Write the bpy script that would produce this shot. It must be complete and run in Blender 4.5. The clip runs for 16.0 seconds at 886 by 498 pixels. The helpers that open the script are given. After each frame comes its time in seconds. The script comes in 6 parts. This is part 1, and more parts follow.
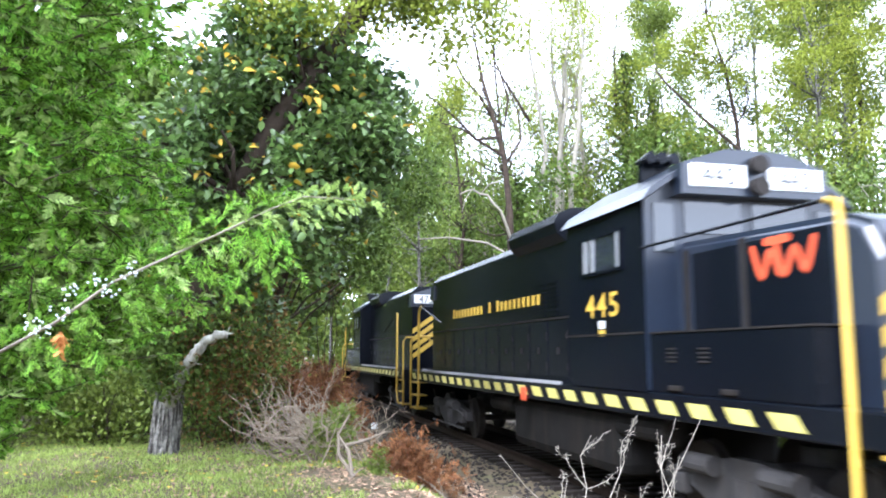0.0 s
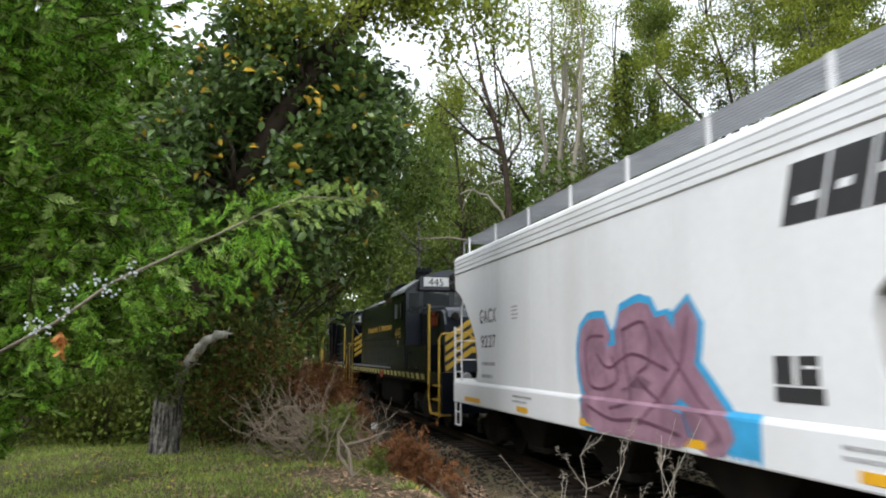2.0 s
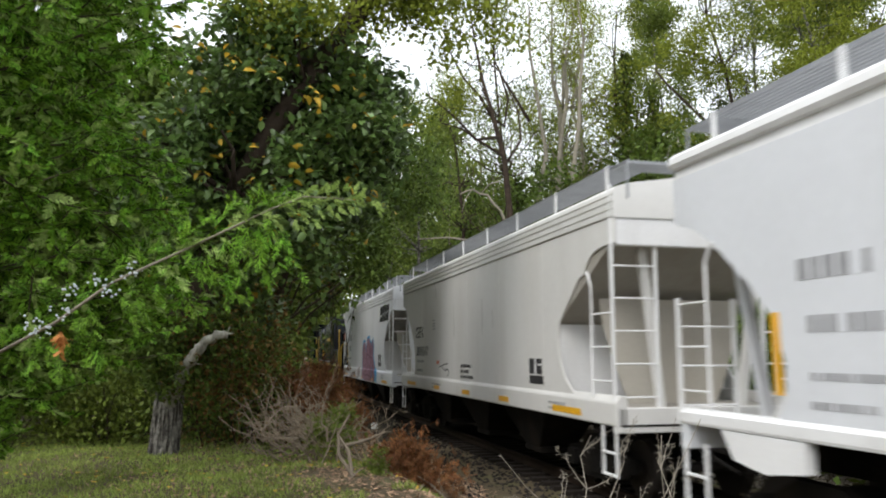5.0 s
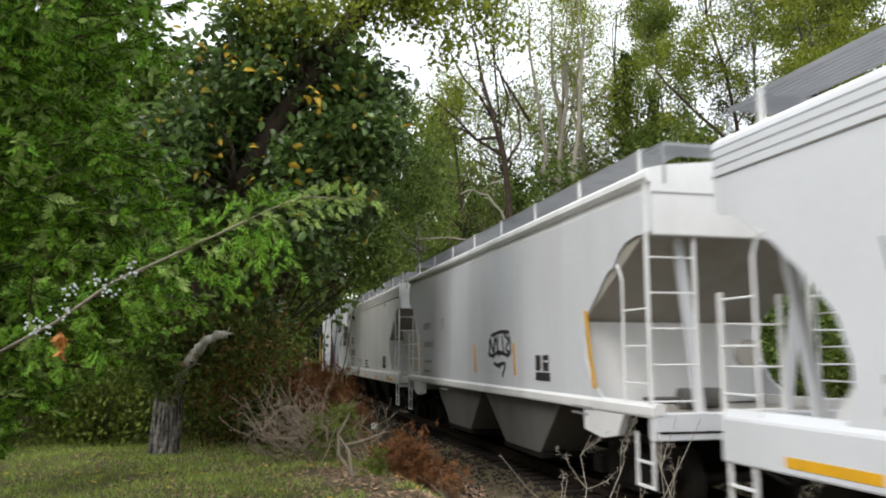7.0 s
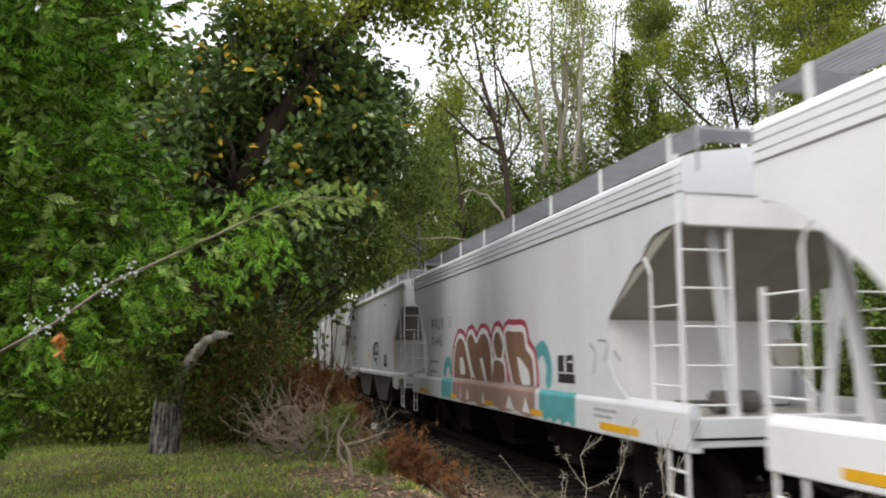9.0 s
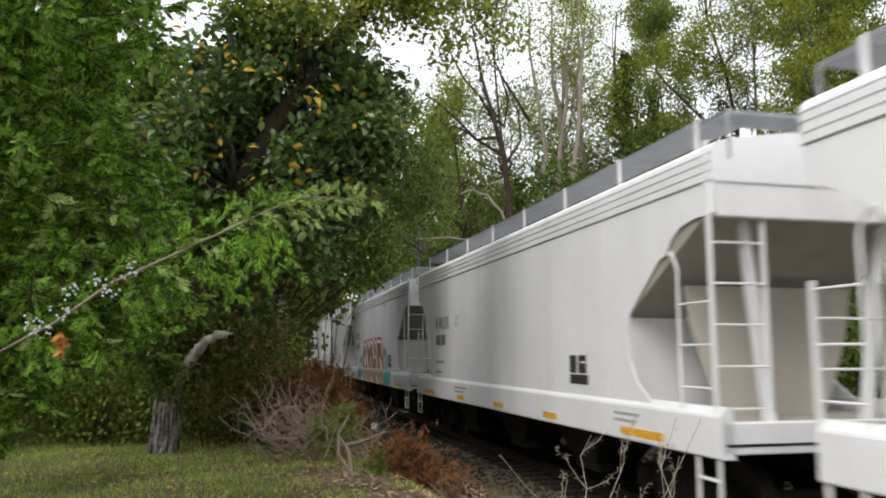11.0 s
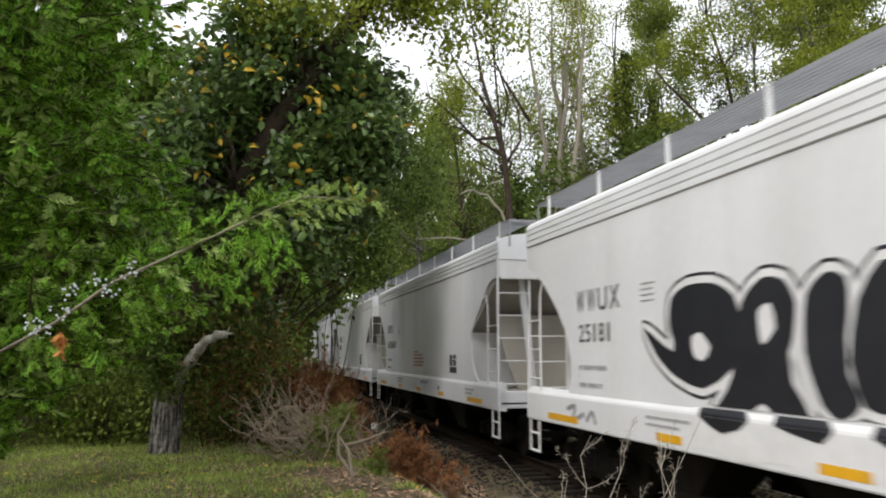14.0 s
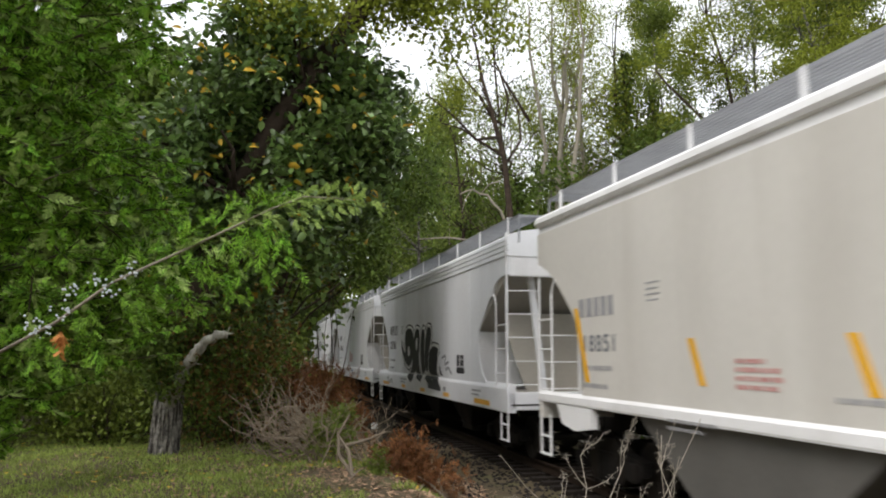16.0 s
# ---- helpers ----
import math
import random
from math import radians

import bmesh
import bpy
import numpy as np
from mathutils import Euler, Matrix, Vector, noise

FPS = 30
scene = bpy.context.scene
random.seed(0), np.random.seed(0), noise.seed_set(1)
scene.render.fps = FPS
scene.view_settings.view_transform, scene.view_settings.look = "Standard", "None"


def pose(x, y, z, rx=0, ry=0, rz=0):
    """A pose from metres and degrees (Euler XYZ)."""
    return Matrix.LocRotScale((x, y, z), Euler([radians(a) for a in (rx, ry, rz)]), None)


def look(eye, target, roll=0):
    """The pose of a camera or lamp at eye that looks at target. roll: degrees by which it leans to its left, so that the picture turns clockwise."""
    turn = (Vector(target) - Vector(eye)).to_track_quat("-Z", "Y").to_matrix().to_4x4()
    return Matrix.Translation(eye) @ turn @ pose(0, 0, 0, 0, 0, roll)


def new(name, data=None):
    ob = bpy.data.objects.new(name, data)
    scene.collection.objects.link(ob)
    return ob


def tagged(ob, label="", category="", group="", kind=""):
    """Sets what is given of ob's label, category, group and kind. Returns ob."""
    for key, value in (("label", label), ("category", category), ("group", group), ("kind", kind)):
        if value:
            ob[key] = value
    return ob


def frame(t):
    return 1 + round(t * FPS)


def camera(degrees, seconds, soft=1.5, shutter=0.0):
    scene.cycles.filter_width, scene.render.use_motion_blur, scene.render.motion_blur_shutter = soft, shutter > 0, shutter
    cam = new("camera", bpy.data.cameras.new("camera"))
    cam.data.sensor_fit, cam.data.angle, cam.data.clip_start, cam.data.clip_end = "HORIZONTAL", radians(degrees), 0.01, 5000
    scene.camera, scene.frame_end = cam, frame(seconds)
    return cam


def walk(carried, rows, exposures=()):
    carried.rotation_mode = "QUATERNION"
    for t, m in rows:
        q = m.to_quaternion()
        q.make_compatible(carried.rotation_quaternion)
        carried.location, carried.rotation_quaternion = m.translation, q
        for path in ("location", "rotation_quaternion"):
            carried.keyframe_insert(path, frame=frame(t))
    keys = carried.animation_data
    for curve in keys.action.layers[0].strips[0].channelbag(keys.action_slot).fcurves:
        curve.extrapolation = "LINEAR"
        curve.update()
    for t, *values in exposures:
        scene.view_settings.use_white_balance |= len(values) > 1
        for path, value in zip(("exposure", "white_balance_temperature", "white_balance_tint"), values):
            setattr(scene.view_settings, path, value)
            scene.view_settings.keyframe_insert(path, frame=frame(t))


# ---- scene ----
# The camera stands still beside a single track; metres, rail head at z = 0.
cam = camera(58.5, 16.0, soft=1.95, shutter=0.5)
EYE = Vector((0.0, 0.0, 2.095))
STAND = look(EYE, EYE + Vector((0, math.cos(0.13228), math.sin(0.13228))))
walk(cam, [(0.0, STAND), (16.0, STAND)], exposures=[(0.0, 1.84, 5450, 15), (0.5, 1.58, 5500, 15), (1.0, 0.98, 5700, 13), (1.5, 0.36, 6050, 11), (2.2, 0.12, 6250, 10), (4.0, 0.03, 6350, 10), (7.0, 0.02, 6450, 10), (9.0, -0.02, 6550, 11), (12.5, -0.1, 6550, 12), (16.0, -0.05, 6550, 12)])

# ---- light: a bright overcast sky, thin cloud over a soft sun ----
SUN_UP, SUN_TURN = radians(48), radians(215)
world = bpy.data.worlds.new("overcast")
scene.world = world
world.use_nodes = True
wn, wl = world.node_tree.nodes, world.node_tree.links
wn.clear()
sky = wn.new("ShaderNodeTexSky")
sky.sky_type, sky.sun_disc, sky.sun_elevation, sky.sun_rotation = "NISHITA", False, SUN_UP, SUN_TURN
sky.air_density, sky.dust_density = 1.0, 4.0
cloud = wn.new("ShaderNodeMix")
cloud.data_type = "RGBA"
cloud.inputs[0].default_value = 0.85
cloud.inputs[7].default_value = (10.6, 10.9, 11.2, 1)
wl.new(sky.outputs[0], cloud.inputs[6])
bg = wn.new("ShaderNodeBackground")
bg.inputs[1].default_value = 0.15
wl.new(cloud.outputs[2], bg.inputs[0])
wl.new(bg.outputs[0], wn.new("ShaderNodeOutputWorld").inputs[0])
sun = new("sun", bpy.data.lights.new("sun", "SUN"))
sun.data.energy, sun.data.angle, sun.data.color = 2.1, radians(30), (1.0, 0.975, 0.94)
sun_way = Vector((math.sin(SUN_TURN) * math.cos(SUN_UP), math.cos(SUN_TURN) * math.cos(SUN_UP), math.sin(SUN_UP)))
sun.matrix_world = look(sun_way * 50, (0, 0, 0))


# ---- materials ----
def mat(name, base, rough=0.7, metal=0.0, vary=0.25, scale=3.0, fine=40.0, bump=0.15, dirt=None, dirt_amount=0.3, spread=0.0, through_light=0.0, gloss=0.5):
    """A node material: base colour with variation at two scales, patches of dirt, relief, and where asked, a spread of tone between islands."""
    m = bpy.data.materials.new(name)
    m.use_nodes = True
    n, l = m.node_tree.nodes, m.node_tree.links
    bsdf = n["Principled BSDF"]
    bsdf.inputs["Roughness"].default_value, bsdf.inputs["Metallic"].default_value = rough, metal
    bsdf.inputs["Specular IOR Level"].default_value = gloss
    co = n.new("ShaderNodeTexCoord")
    a, b = n.new("ShaderNodeTexNoise"), n.new("ShaderNodeTexNoise")
    for t, s in ((a, scale), (b, fine)):
        t.inputs["Scale"].default_value, t.inputs["Detail"].default_value = s, 5.0
        l.new(co.outputs["Object"], t.inputs["Vector"])
    both = n.new("ShaderNodeMath")
    both.operation = "MULTIPLY_ADD"
    l.new(b.outputs[0], both.inputs[0])
    both.inputs[1].default_value = 0.45
    l.new(a.outputs[0], both.inputs[2])
    val = n.new("ShaderNodeMapRange")
    val.inputs[1].default_value, val.inputs[2].default_value = 0.45, 1.0
    val.inputs[3].default_value, val.inputs[4].default_value = 1 - vary, 1 + vary
    l.new(both.outputs[0], val.inputs[0])
    hsv = n.new("ShaderNodeHueSaturation")
    hsv.inputs["Color"].default_value = (*base, 1)
    last = val.outputs[0]
    if spread:
        g = n.new("ShaderNodeNewGeometry")
        r = n.new("ShaderNodeMapRange")
        r.inputs[3].default_value, r.inputs[4].default_value = 1 - spread, 1 + spread
        l.new(g.outputs["Random Per Island"], r.inputs[0])
        mu = n.new("ShaderNodeMath")
        mu.operation = "MULTIPLY"
        l.new(last, mu.inputs[0])
        l.new(r.outputs[0], mu.inputs[1])
        last = mu.outputs[0]
        hr = n.new("ShaderNodeMapRange")
        hr.inputs[3].default_value, hr.inputs[4].default_value = 0.5 - 0.05 * spread, 0.5 + 0.03 * spread
        l.new(b.outputs[0], hr.inputs[0])
        l.new(hr.outputs[0], hsv.inputs["Hue"])
    l.new(last, hsv.inputs["Value"])
    out = hsv.outputs[0]
    if dirt:
        w = n.new("ShaderNodeTexNoise")
        w.inputs["Scale"].default_value, w.inputs["Detail"].default_value = scale * 0.6, 8.0
        st = n.new("ShaderNodeMapping")
        st.inputs["Scale"].default_value = (2.5, 2.5, 0.35)
        l.new(co.outputs["Object"], st.inputs[0])
        l.new(st.outputs[0], w.inputs["Vector"])
        ra = n.new("ShaderNodeMapRange")
        ra.inputs[1].default_value, ra.inputs[2].default_value, ra.inputs[4].default_value = 0.48, 0.8, dirt_amount
        l.new(w.outputs[0], ra.inputs[0])
        mx = n.new("ShaderNodeMix")
        mx.data_type = "RGBA"
        mx.inputs[7].default_value = (*dirt, 1)
        l.new(ra.outputs[0], mx.inputs[0])
        l.new(out, mx.inputs[6])
        out = mx.outputs[2]
    l.new(out, bsdf.inputs["Base Color"])
    if bump:
        bu = n.new("ShaderNodeBump")
        bu.inputs["Strength"].default_value, bu.inputs["Distance"].default_value = bump, 0.02
        l.new(both.outputs[0], bu.inputs["Height"])
        l.new(bu.outputs[0], bsdf.inputs["Normal"])
    if through_light:
        tr = n.new("ShaderNodeBsdfTranslucent")
        l.new(out, tr.inputs[0])
        ms = n.new("ShaderNodeMixShader")
        ms.inputs[0].default_value = through_light
        l.new(bsdf.outputs[0], ms.inputs[1])
        l.new(tr.outputs[0], ms.inputs[2])
        l.new(ms.outputs[0], n["Material Output"].inputs[0])
    return m


M_WHITE = mat("white_car_paint", (0.80, 0.81, 0.825), 0.5, 0, 0.06, 0.5, 9, 0.03, (0.36, 0.33, 0.28), 0.25)
M_GREY = mat("grey_car_paint", (0.68, 0.695, 0.725), 0.5, 0, 0.06, 0.5, 9, 0.03, (0.30, 0.28, 0.25), 0.3)
M_CREAM = mat("cream_car_paint", (0.70, 0.69, 0.665), 0.5, 0, 0.06, 0.5, 9, 0.03, (0.33, 0.29, 0.23), 0.3)
M_TARNISHED = mat("tarnished_cream_paint", (0.60, 0.58, 0.535), 0.5, 0, 0.06, 0.5, 9, 0.03, (0.27, 0.24, 0.19), 0.35)
M_ROOF = mat("white_roof_paint", (0.80, 0.80, 0.80), 0.5, 0, 0.08, 1.0, 20, 0.05, (0.4, 0.38, 0.33), 0.3)
# near-black base carries the shade beneath the train; the browner patches are grime
M_UNDER = mat("shaded_underframe_grime", (0.010, 0.009, 0.008), 0.9, 0, 0.4, 2, 30, 0.3, (0.035, 0.026, 0.018), 0.5, gloss=0.12)
M_TRUCK = mat("dusty_truck_casting", (0.034, 0.032, 0.031), 0.75, 0, 0.45, 3, 25, 0.3, (0.06, 0.05, 0.04), 0.5, gloss=0.25)
# car paint toned down for the shade in the end openings, with dusty patches
M_SLOPE = mat("shaded_dusty_sheet", (0.36, 0.34, 0.30), 0.6, 0, 0.12, 1, 15, 0.08, (0.24, 0.2, 0.15), 0.5)
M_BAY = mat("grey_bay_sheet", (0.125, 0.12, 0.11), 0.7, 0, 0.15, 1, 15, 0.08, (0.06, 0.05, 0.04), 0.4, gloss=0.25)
M_STAIN = mat("run_off_stain", (0.56, 0.545, 0.515), 0.6, 0, 0.12, 2, 12, 0.0)
M_WEB = mat("tan_dusted_paint", (0.47, 0.44, 0.38), 0.6, 0, 0.1, 1, 15, 0.05, (0.33, 0.28, 0.21), 0.4)
M_GRATE = mat("galvanised_grating", (0.34, 0.35, 0.36), 0.5, 0.5, 0.15, 3, 60, 0.1)
# base darkened as well for the shade that the wheels stand in
M_STEEL = mat("worn_wheel_steel", (0.028, 0.024, 0.021), 0.6, 0.4, 0.3, 3, 40, 0.2, gloss=0.25)
M_BLACK = mat("black_engine_paint", (0.0035, 0.0048, 0.0078), 0.26, 0, 0.3, 0.7, 14, 0.04, (0.011, 0.011, 0.013), 0.3, gloss=0.16)
# the black paint again, its base lifted to blue for the sky's reflection
M_NAVY = mat("sky_sheen_black_paint", (0.011, 0.0165, 0.029), 0.28, 0, 0.3, 0.7, 14, 0.03, (0.03, 0.03, 0.03), 0.25, gloss=0.8)
M_YELLOW = mat("yellow_paint", (0.62, 0.40, 0.05), 0.5, 0, 0.15, 3, 30, 0.05, (0.2, 0.15, 0.06), 0.25)
M_STRIPE = mat("faded_yellow_stripe", (0.60, 0.52, 0.14), 0.5, 0, 0.15, 3, 30, 0.05, (0.2, 0.17, 0.1), 0.35)
M_REFLECT = mat("amber_reflective_tape", (0.80, 0.42, 0.02), 0.35, 0, 0.1, 3, 30, 0.02, (0.4, 0.24, 0.08), 0.3)
M_INK = mat("black_stencil_ink", (0.03, 0.03, 0.032), 0.6, 0, 0.2, 4, 30, 0.0)
M_FADED = mat("worn_grey_stencil", (0.30, 0.30, 0.31), 0.6, 0, 0.2, 8, 40, 0.0)
M_SLATE = mat("slate_grey_stencil", (0.13, 0.14, 0.16), 0.6, 0, 0.2, 8, 40, 0.0)
M_REDINK = mat("faded_red_stencil", (0.50, 0.24, 0.22), 0.6, 0, 0.2, 8, 40, 0.0)
M_BLUEINK = mat("pale_blue_stencil", (0.30, 0.38, 0.52), 0.6, 0, 0.2, 8, 40, 0.0)
M_ORANGE = mat("orange_red_emblem", (0.62, 0.09, 0.03), 0.5, 0, 0.1, 4, 30, 0.0)
M_SIGN = mat("white_number_board", (0.8, 0.8, 0.78), 0.4, 0, 0.04, 4, 30, 0.0)
M_GLASS = mat("dark_cab_glass", (0.02, 0.025, 0.03), 0.05, 0, 0.1, 2, 20, 0.0, gloss=1.0)
M_PURPLE = mat("mauve_spray_paint", (0.33, 0.19, 0.25), 0.6, 0, 0.35, 2, 9, 0.0, (0.16, 0.07, 0.12), 0.7)
M_PLUM = mat("plum_spray_paint", (0.15, 0.065, 0.105), 0.6, 0, 0.3, 3, 9, 0.0)
M_SKYBLUE = mat("sky_blue_spray_paint", (0.05, 0.36, 0.66), 0.6, 0, 0.2, 3, 9, 0.0)
M_BROWNSPRAY = mat("brown_spray_paint", (0.235, 0.128, 0.085), 0.6, 0, 0.12, 1.5, 9, 0.0, (0.46, 0.33, 0.23), 0.3)
M_CRIMSON = mat("crimson_spray_paint", (0.42, 0.06, 0.10), 0.6, 0, 0.2, 3, 9, 0.0)
M_TEAL = mat("teal_spray_paint", (0.10, 0.36, 0.38), 0.6, 0, 0.2, 3, 9, 0.0)
M_WHITESPRAY = mat("white_spray_paint", (0.78, 0.78, 0.78), 0.6, 0, 0.08, 3, 9, 0.0)
M_SILLSPRAY = mat("pinkish_brown_spray_paint", (0.36, 0.235, 0.20), 0.6, 0, 0.15, 1.5, 9, 0.0, (0.52, 0.42, 0.36), 0.4)
M_BLACKSPRAY = mat("black_spray_paint", (0.018, 0.019, 0.024), 0.5, 0, 0.25, 3, 9, 0.0)


# ---- mesh helpers ----
def part(name, bm, material, parent=None, label=""):
    me = bpy.data.meshes.new(name)
    bm.normal_update()
    bm.to_mesh(me)
    bm.free()
    me.materials.append(material)
    ob = new(name, me)
    if parent is not None:
        ob.parent = parent
    if label:
        ob["label"] = label
    return ob


def empty(name, label, category, group="", kind=""):
    return tagged(new(name), label, category, group, kind)


def box(bm, x0, x1, y0, y1, z0, z1, bevel=0.0):
    r = bmesh.ops.create_cube(bm, size=1, matrix=Matrix.Translation(((x0 + x1) / 2, (y0 + y1) / 2, (z0 + z1) / 2)) @ Matrix.Diagonal((abs(x1 - x0), abs(y1 - y0), abs(z1 - z0), 1)))
    if bevel:
        edges = list({e for v in r["verts"] for e in v.link_edges})
        bmesh.ops.bevel(bm, geom=edges, offset=bevel, segments=2, affect="EDGES", profile=0.5)
    return bm


def rod(bm, a, b, r, r2=None, seg=8):
    a, b = Vector(a), Vector(b)
    d = b - a
    m = Matrix.Translation((a + b) / 2) @ d.to_track_quat("Z", "Y").to_matrix().to_4x4()
    bmesh.ops.create_cone(bm, cap_ends=True, segments=seg, radius1=r, radius2=r if r2 is None else r2, depth=d.length, matrix=m)
    return bm


def prism_y(bm, outline, y0, y1):
    """An outline of (x, z), thickened from y0 to y1."""
    lo = [bm.verts.new((x, y0, z)) for x, z in outline]
    hi = [bm.verts.new((x, y1, z)) for x, z in outline]
    bm.faces.new(lo), bm.faces.new(hi[::-1])
    for i in range(len(lo)):
        j = (i + 1) % len(lo)
        bm.faces.new((lo[j], lo[i], hi[i], hi[j]))
    bmesh.ops.recalc_face_normals(bm, faces=bm.faces)
    return bm


def prism_x(bm, outline, x0, x1):
    """An outline of (y, z), drawn out from x0 to x1."""
    lo = [bm.verts.new((x0, y, z)) for y, z in outline]
    hi = [bm.verts.new((x1, y, z)) for y, z in outline]
    bm.faces.new(lo), bm.faces.new(hi[::-1])
    for i in range(len(lo)):
        j = (i + 1) % len(lo)
        bm.faces.new((lo[j], lo[i], hi[i], hi[j]))
    bmesh.ops.recalc_face_normals(bm, faces=bm.faces)
    return bm


def tube(bm, path, radii, seg=7):
    """A tapered round limb along a path of points."""
    rings, up = [], Vector((0.31, 0.17, 0.93))
    for i, p in enumerate(path):
        d = Vector(path[min(i + 1, len(path) - 1)]) - Vector(path[max(i - 1, 0)])
        u = d.cross(up)
        if u.length < 1e-5:
            u = d.cross(Vector((1, 0, 0)))
        u.normalize()
        w = d.cross(u).normalized()
        rings.append([bm.verts.new(Vector(p) + (u * math.cos(k * math.tau / seg) + w * math.sin(k * math.tau / seg)) * radii[i]) for k in range(seg)])
    for a, b in zip(rings, rings[1:]):
        for k in range(seg):
            bm.faces.new((a[k], a[(k + 1) % seg], b[(k + 1) % seg], b[k]))
    bm.faces.new(rings[0][::-1]), bm.faces.new(rings[-1])
    return bm


def smooth(ob):
    ob.data.polygons.foreach_set("use_smooth", [True] * len(ob.data.polygons))
    return ob


def cloud_mesh(name, verts, faces, material, parent=None, label=""):
    """A mesh from arrays: verts (n, 3), faces (m, 3 or 4)."""
    me = bpy.data.meshes.new(name)
    k = faces.shape[1]
    me.vertices.add(len(verts))
    me.vertices.foreach_set("co", verts.astype(np.float32).ravel())
    me.loops.add(faces.size)
    me.loops.foreach_set("vertex_index", faces.astype(np.int32).ravel())
    me.polygons.add(len(faces))
    me.polygons.foreach_set("loop_start", np.arange(0, faces.size, k, dtype=np.int32))
    me.update(calc_edges=True)
    me.materials.append(material)
    ob = new(name, me)
    if parent is not None:
        ob.parent = parent
    if label:
        ob["label"] = label
    return ob


# ---- the track's line: arc length s grows along the way that the train goes ----
SCALE = 0.965


def heading(s):
    s = np.clip(s / SCALE, -10, 100)
    return -0.25509 + 0.00078961 * s - 0.000020992 * s ** 2 / 2 + 3.8698e-7 * s ** 3 / 3


_S = np.arange(-220, 260.01, 0.25)
_H = heading(_S)
_X = np.concatenate([[0], np.cumsum((np.sin(_H[1:]) + np.sin(_H[:-1])) / 2 * 0.25)])
_Y = np.concatenate([[0], np.cumsum((np.cos(_H[1:]) + np.cos(_H[:-1])) / 2 * 0.25)])
_X, _Y = _X - np.interp(0, _S, _X) + 5.4302 * SCALE, _Y - np.interp(0, _S, _Y)
HALF = 1.53


def rail_point(s, side=0.0):
    """A point of the track's plan: side is metres to the right of its middle, looking along."""
    h = np.interp(s, _S, _H)
    off = HALF + side
    return float(np.interp(s, _S, _X) + off * np.cos(h)), float(np.interp(s, _S, _Y) - off * np.sin(h)), float(h)


def rail_pose(s, length=11.0):
    """A vehicle's pose: its trucks stand on the line at s + and - half of length."""
    a, b = rail_point(s - length / 2), rail_point(s + length / 2)
    return pose((a[0] + b[0]) / 2, (a[1] + b[1]) / 2, 0, 0, 0, math.degrees(math.atan2(b[1] - a[1], b[0] - a[0])))


def travelled(t):
    return SCALE * (8.25335 * t + 0.00161 * t * t / 2 + 0.00258 * t ** 3 / 6)


# ---- decals: paint and stencils stand a few millimetres proud of the sheet ----
def stroke_outline(pts, w):
    """The outline of a thick line through (x, z) points, with round ends."""
    p = [Vector((a, b)) for a, b in pts]
    fine = []
    for i in range(len(p) - 1):
        for k in range(4):
            q0, q1, q2, q3 = p[max(i - 1, 0)], p[i], p[i + 1], p[min(i + 2, len(p) - 1)]
            t = k / 4
            fine.append(0.5 * (2 * q1 + (q2 - q0) * t + (2 * q0 - 5 * q1 + 4 * q2 - q3) * t * t + (3 * q1 - q0 - 3 * q2 + q3) * t ** 3))
    fine.append(p[-1])
    left, right = [], []
    for i, c in enumerate(fine):
        d = (fine[min(i + 1, len(fine) - 1)] - fine[max(i - 1, 0)]).normalized()
        nrm = Vector((-d.y, d.x)) * w / 2
        left.append(c + nrm), right.append(c - nrm)
    d0, d1 = (fine[1] - fine[0]).normalized(), (fine[-1] - fine[-2]).normalized()
    return left, right, fine[0] - d0 * w * 0.4, fine[-1] + d1 * w * 0.4


def spray(bm, strokes, w, y, zmin=-9, zmax=9, step=0.0004):
    """Thick painted lines on the side at y, kept between two heights; each line lies a hair above the last."""
    for n, pts in enumerate(strokes):
        left, right, a, b = stroke_outline(pts, w)
        yy = y + n * step
        cl = lambda v: (v.x, yy, min(max(v.y, zmin), zmax))
        L, R = [bm.verts.new(cl(v)) for v in left], [bm.verts.new(cl(v)) for v in right]
        A, B = bm.verts.new(cl(a)), bm.verts.new(cl(b))
        for i in range(len(L) - 1):
            bm.faces.new((L[i], R[i], R[i + 1], L[i + 1]))
        bm.faces.new((A, R[0], L[0])), bm.faces.new((B, L[-1], R[-1]))
    return bm


def piece_of_spray(name, parent, strokes, layers, split=1.47):
    """A painted piece: layers of (width, material, label), widest first, over the side sheet and over the sill below it."""
    for k, (w, m, label) in enumerate(layers):
        for n, line in enumerate(strokes):
            bm = bmesh.new()
            up = k * 0.0055 + n * 0.0004
            spray(bm, [line], w, 1.5325 + up, zmin=split)
            spray(bm, [line], w, 1.5725 + up, zmax=split - 0.03, zmin=1.0)
            dead = [f for f in bm.faces if f.calc_area() < 1e-6]
            bmesh.ops.delete(bm, geom=dead, context="FACES")
            bmesh.ops.recalc_face_normals(bm, faces=bm.faces)
            part(name, bm, m, parent, label)


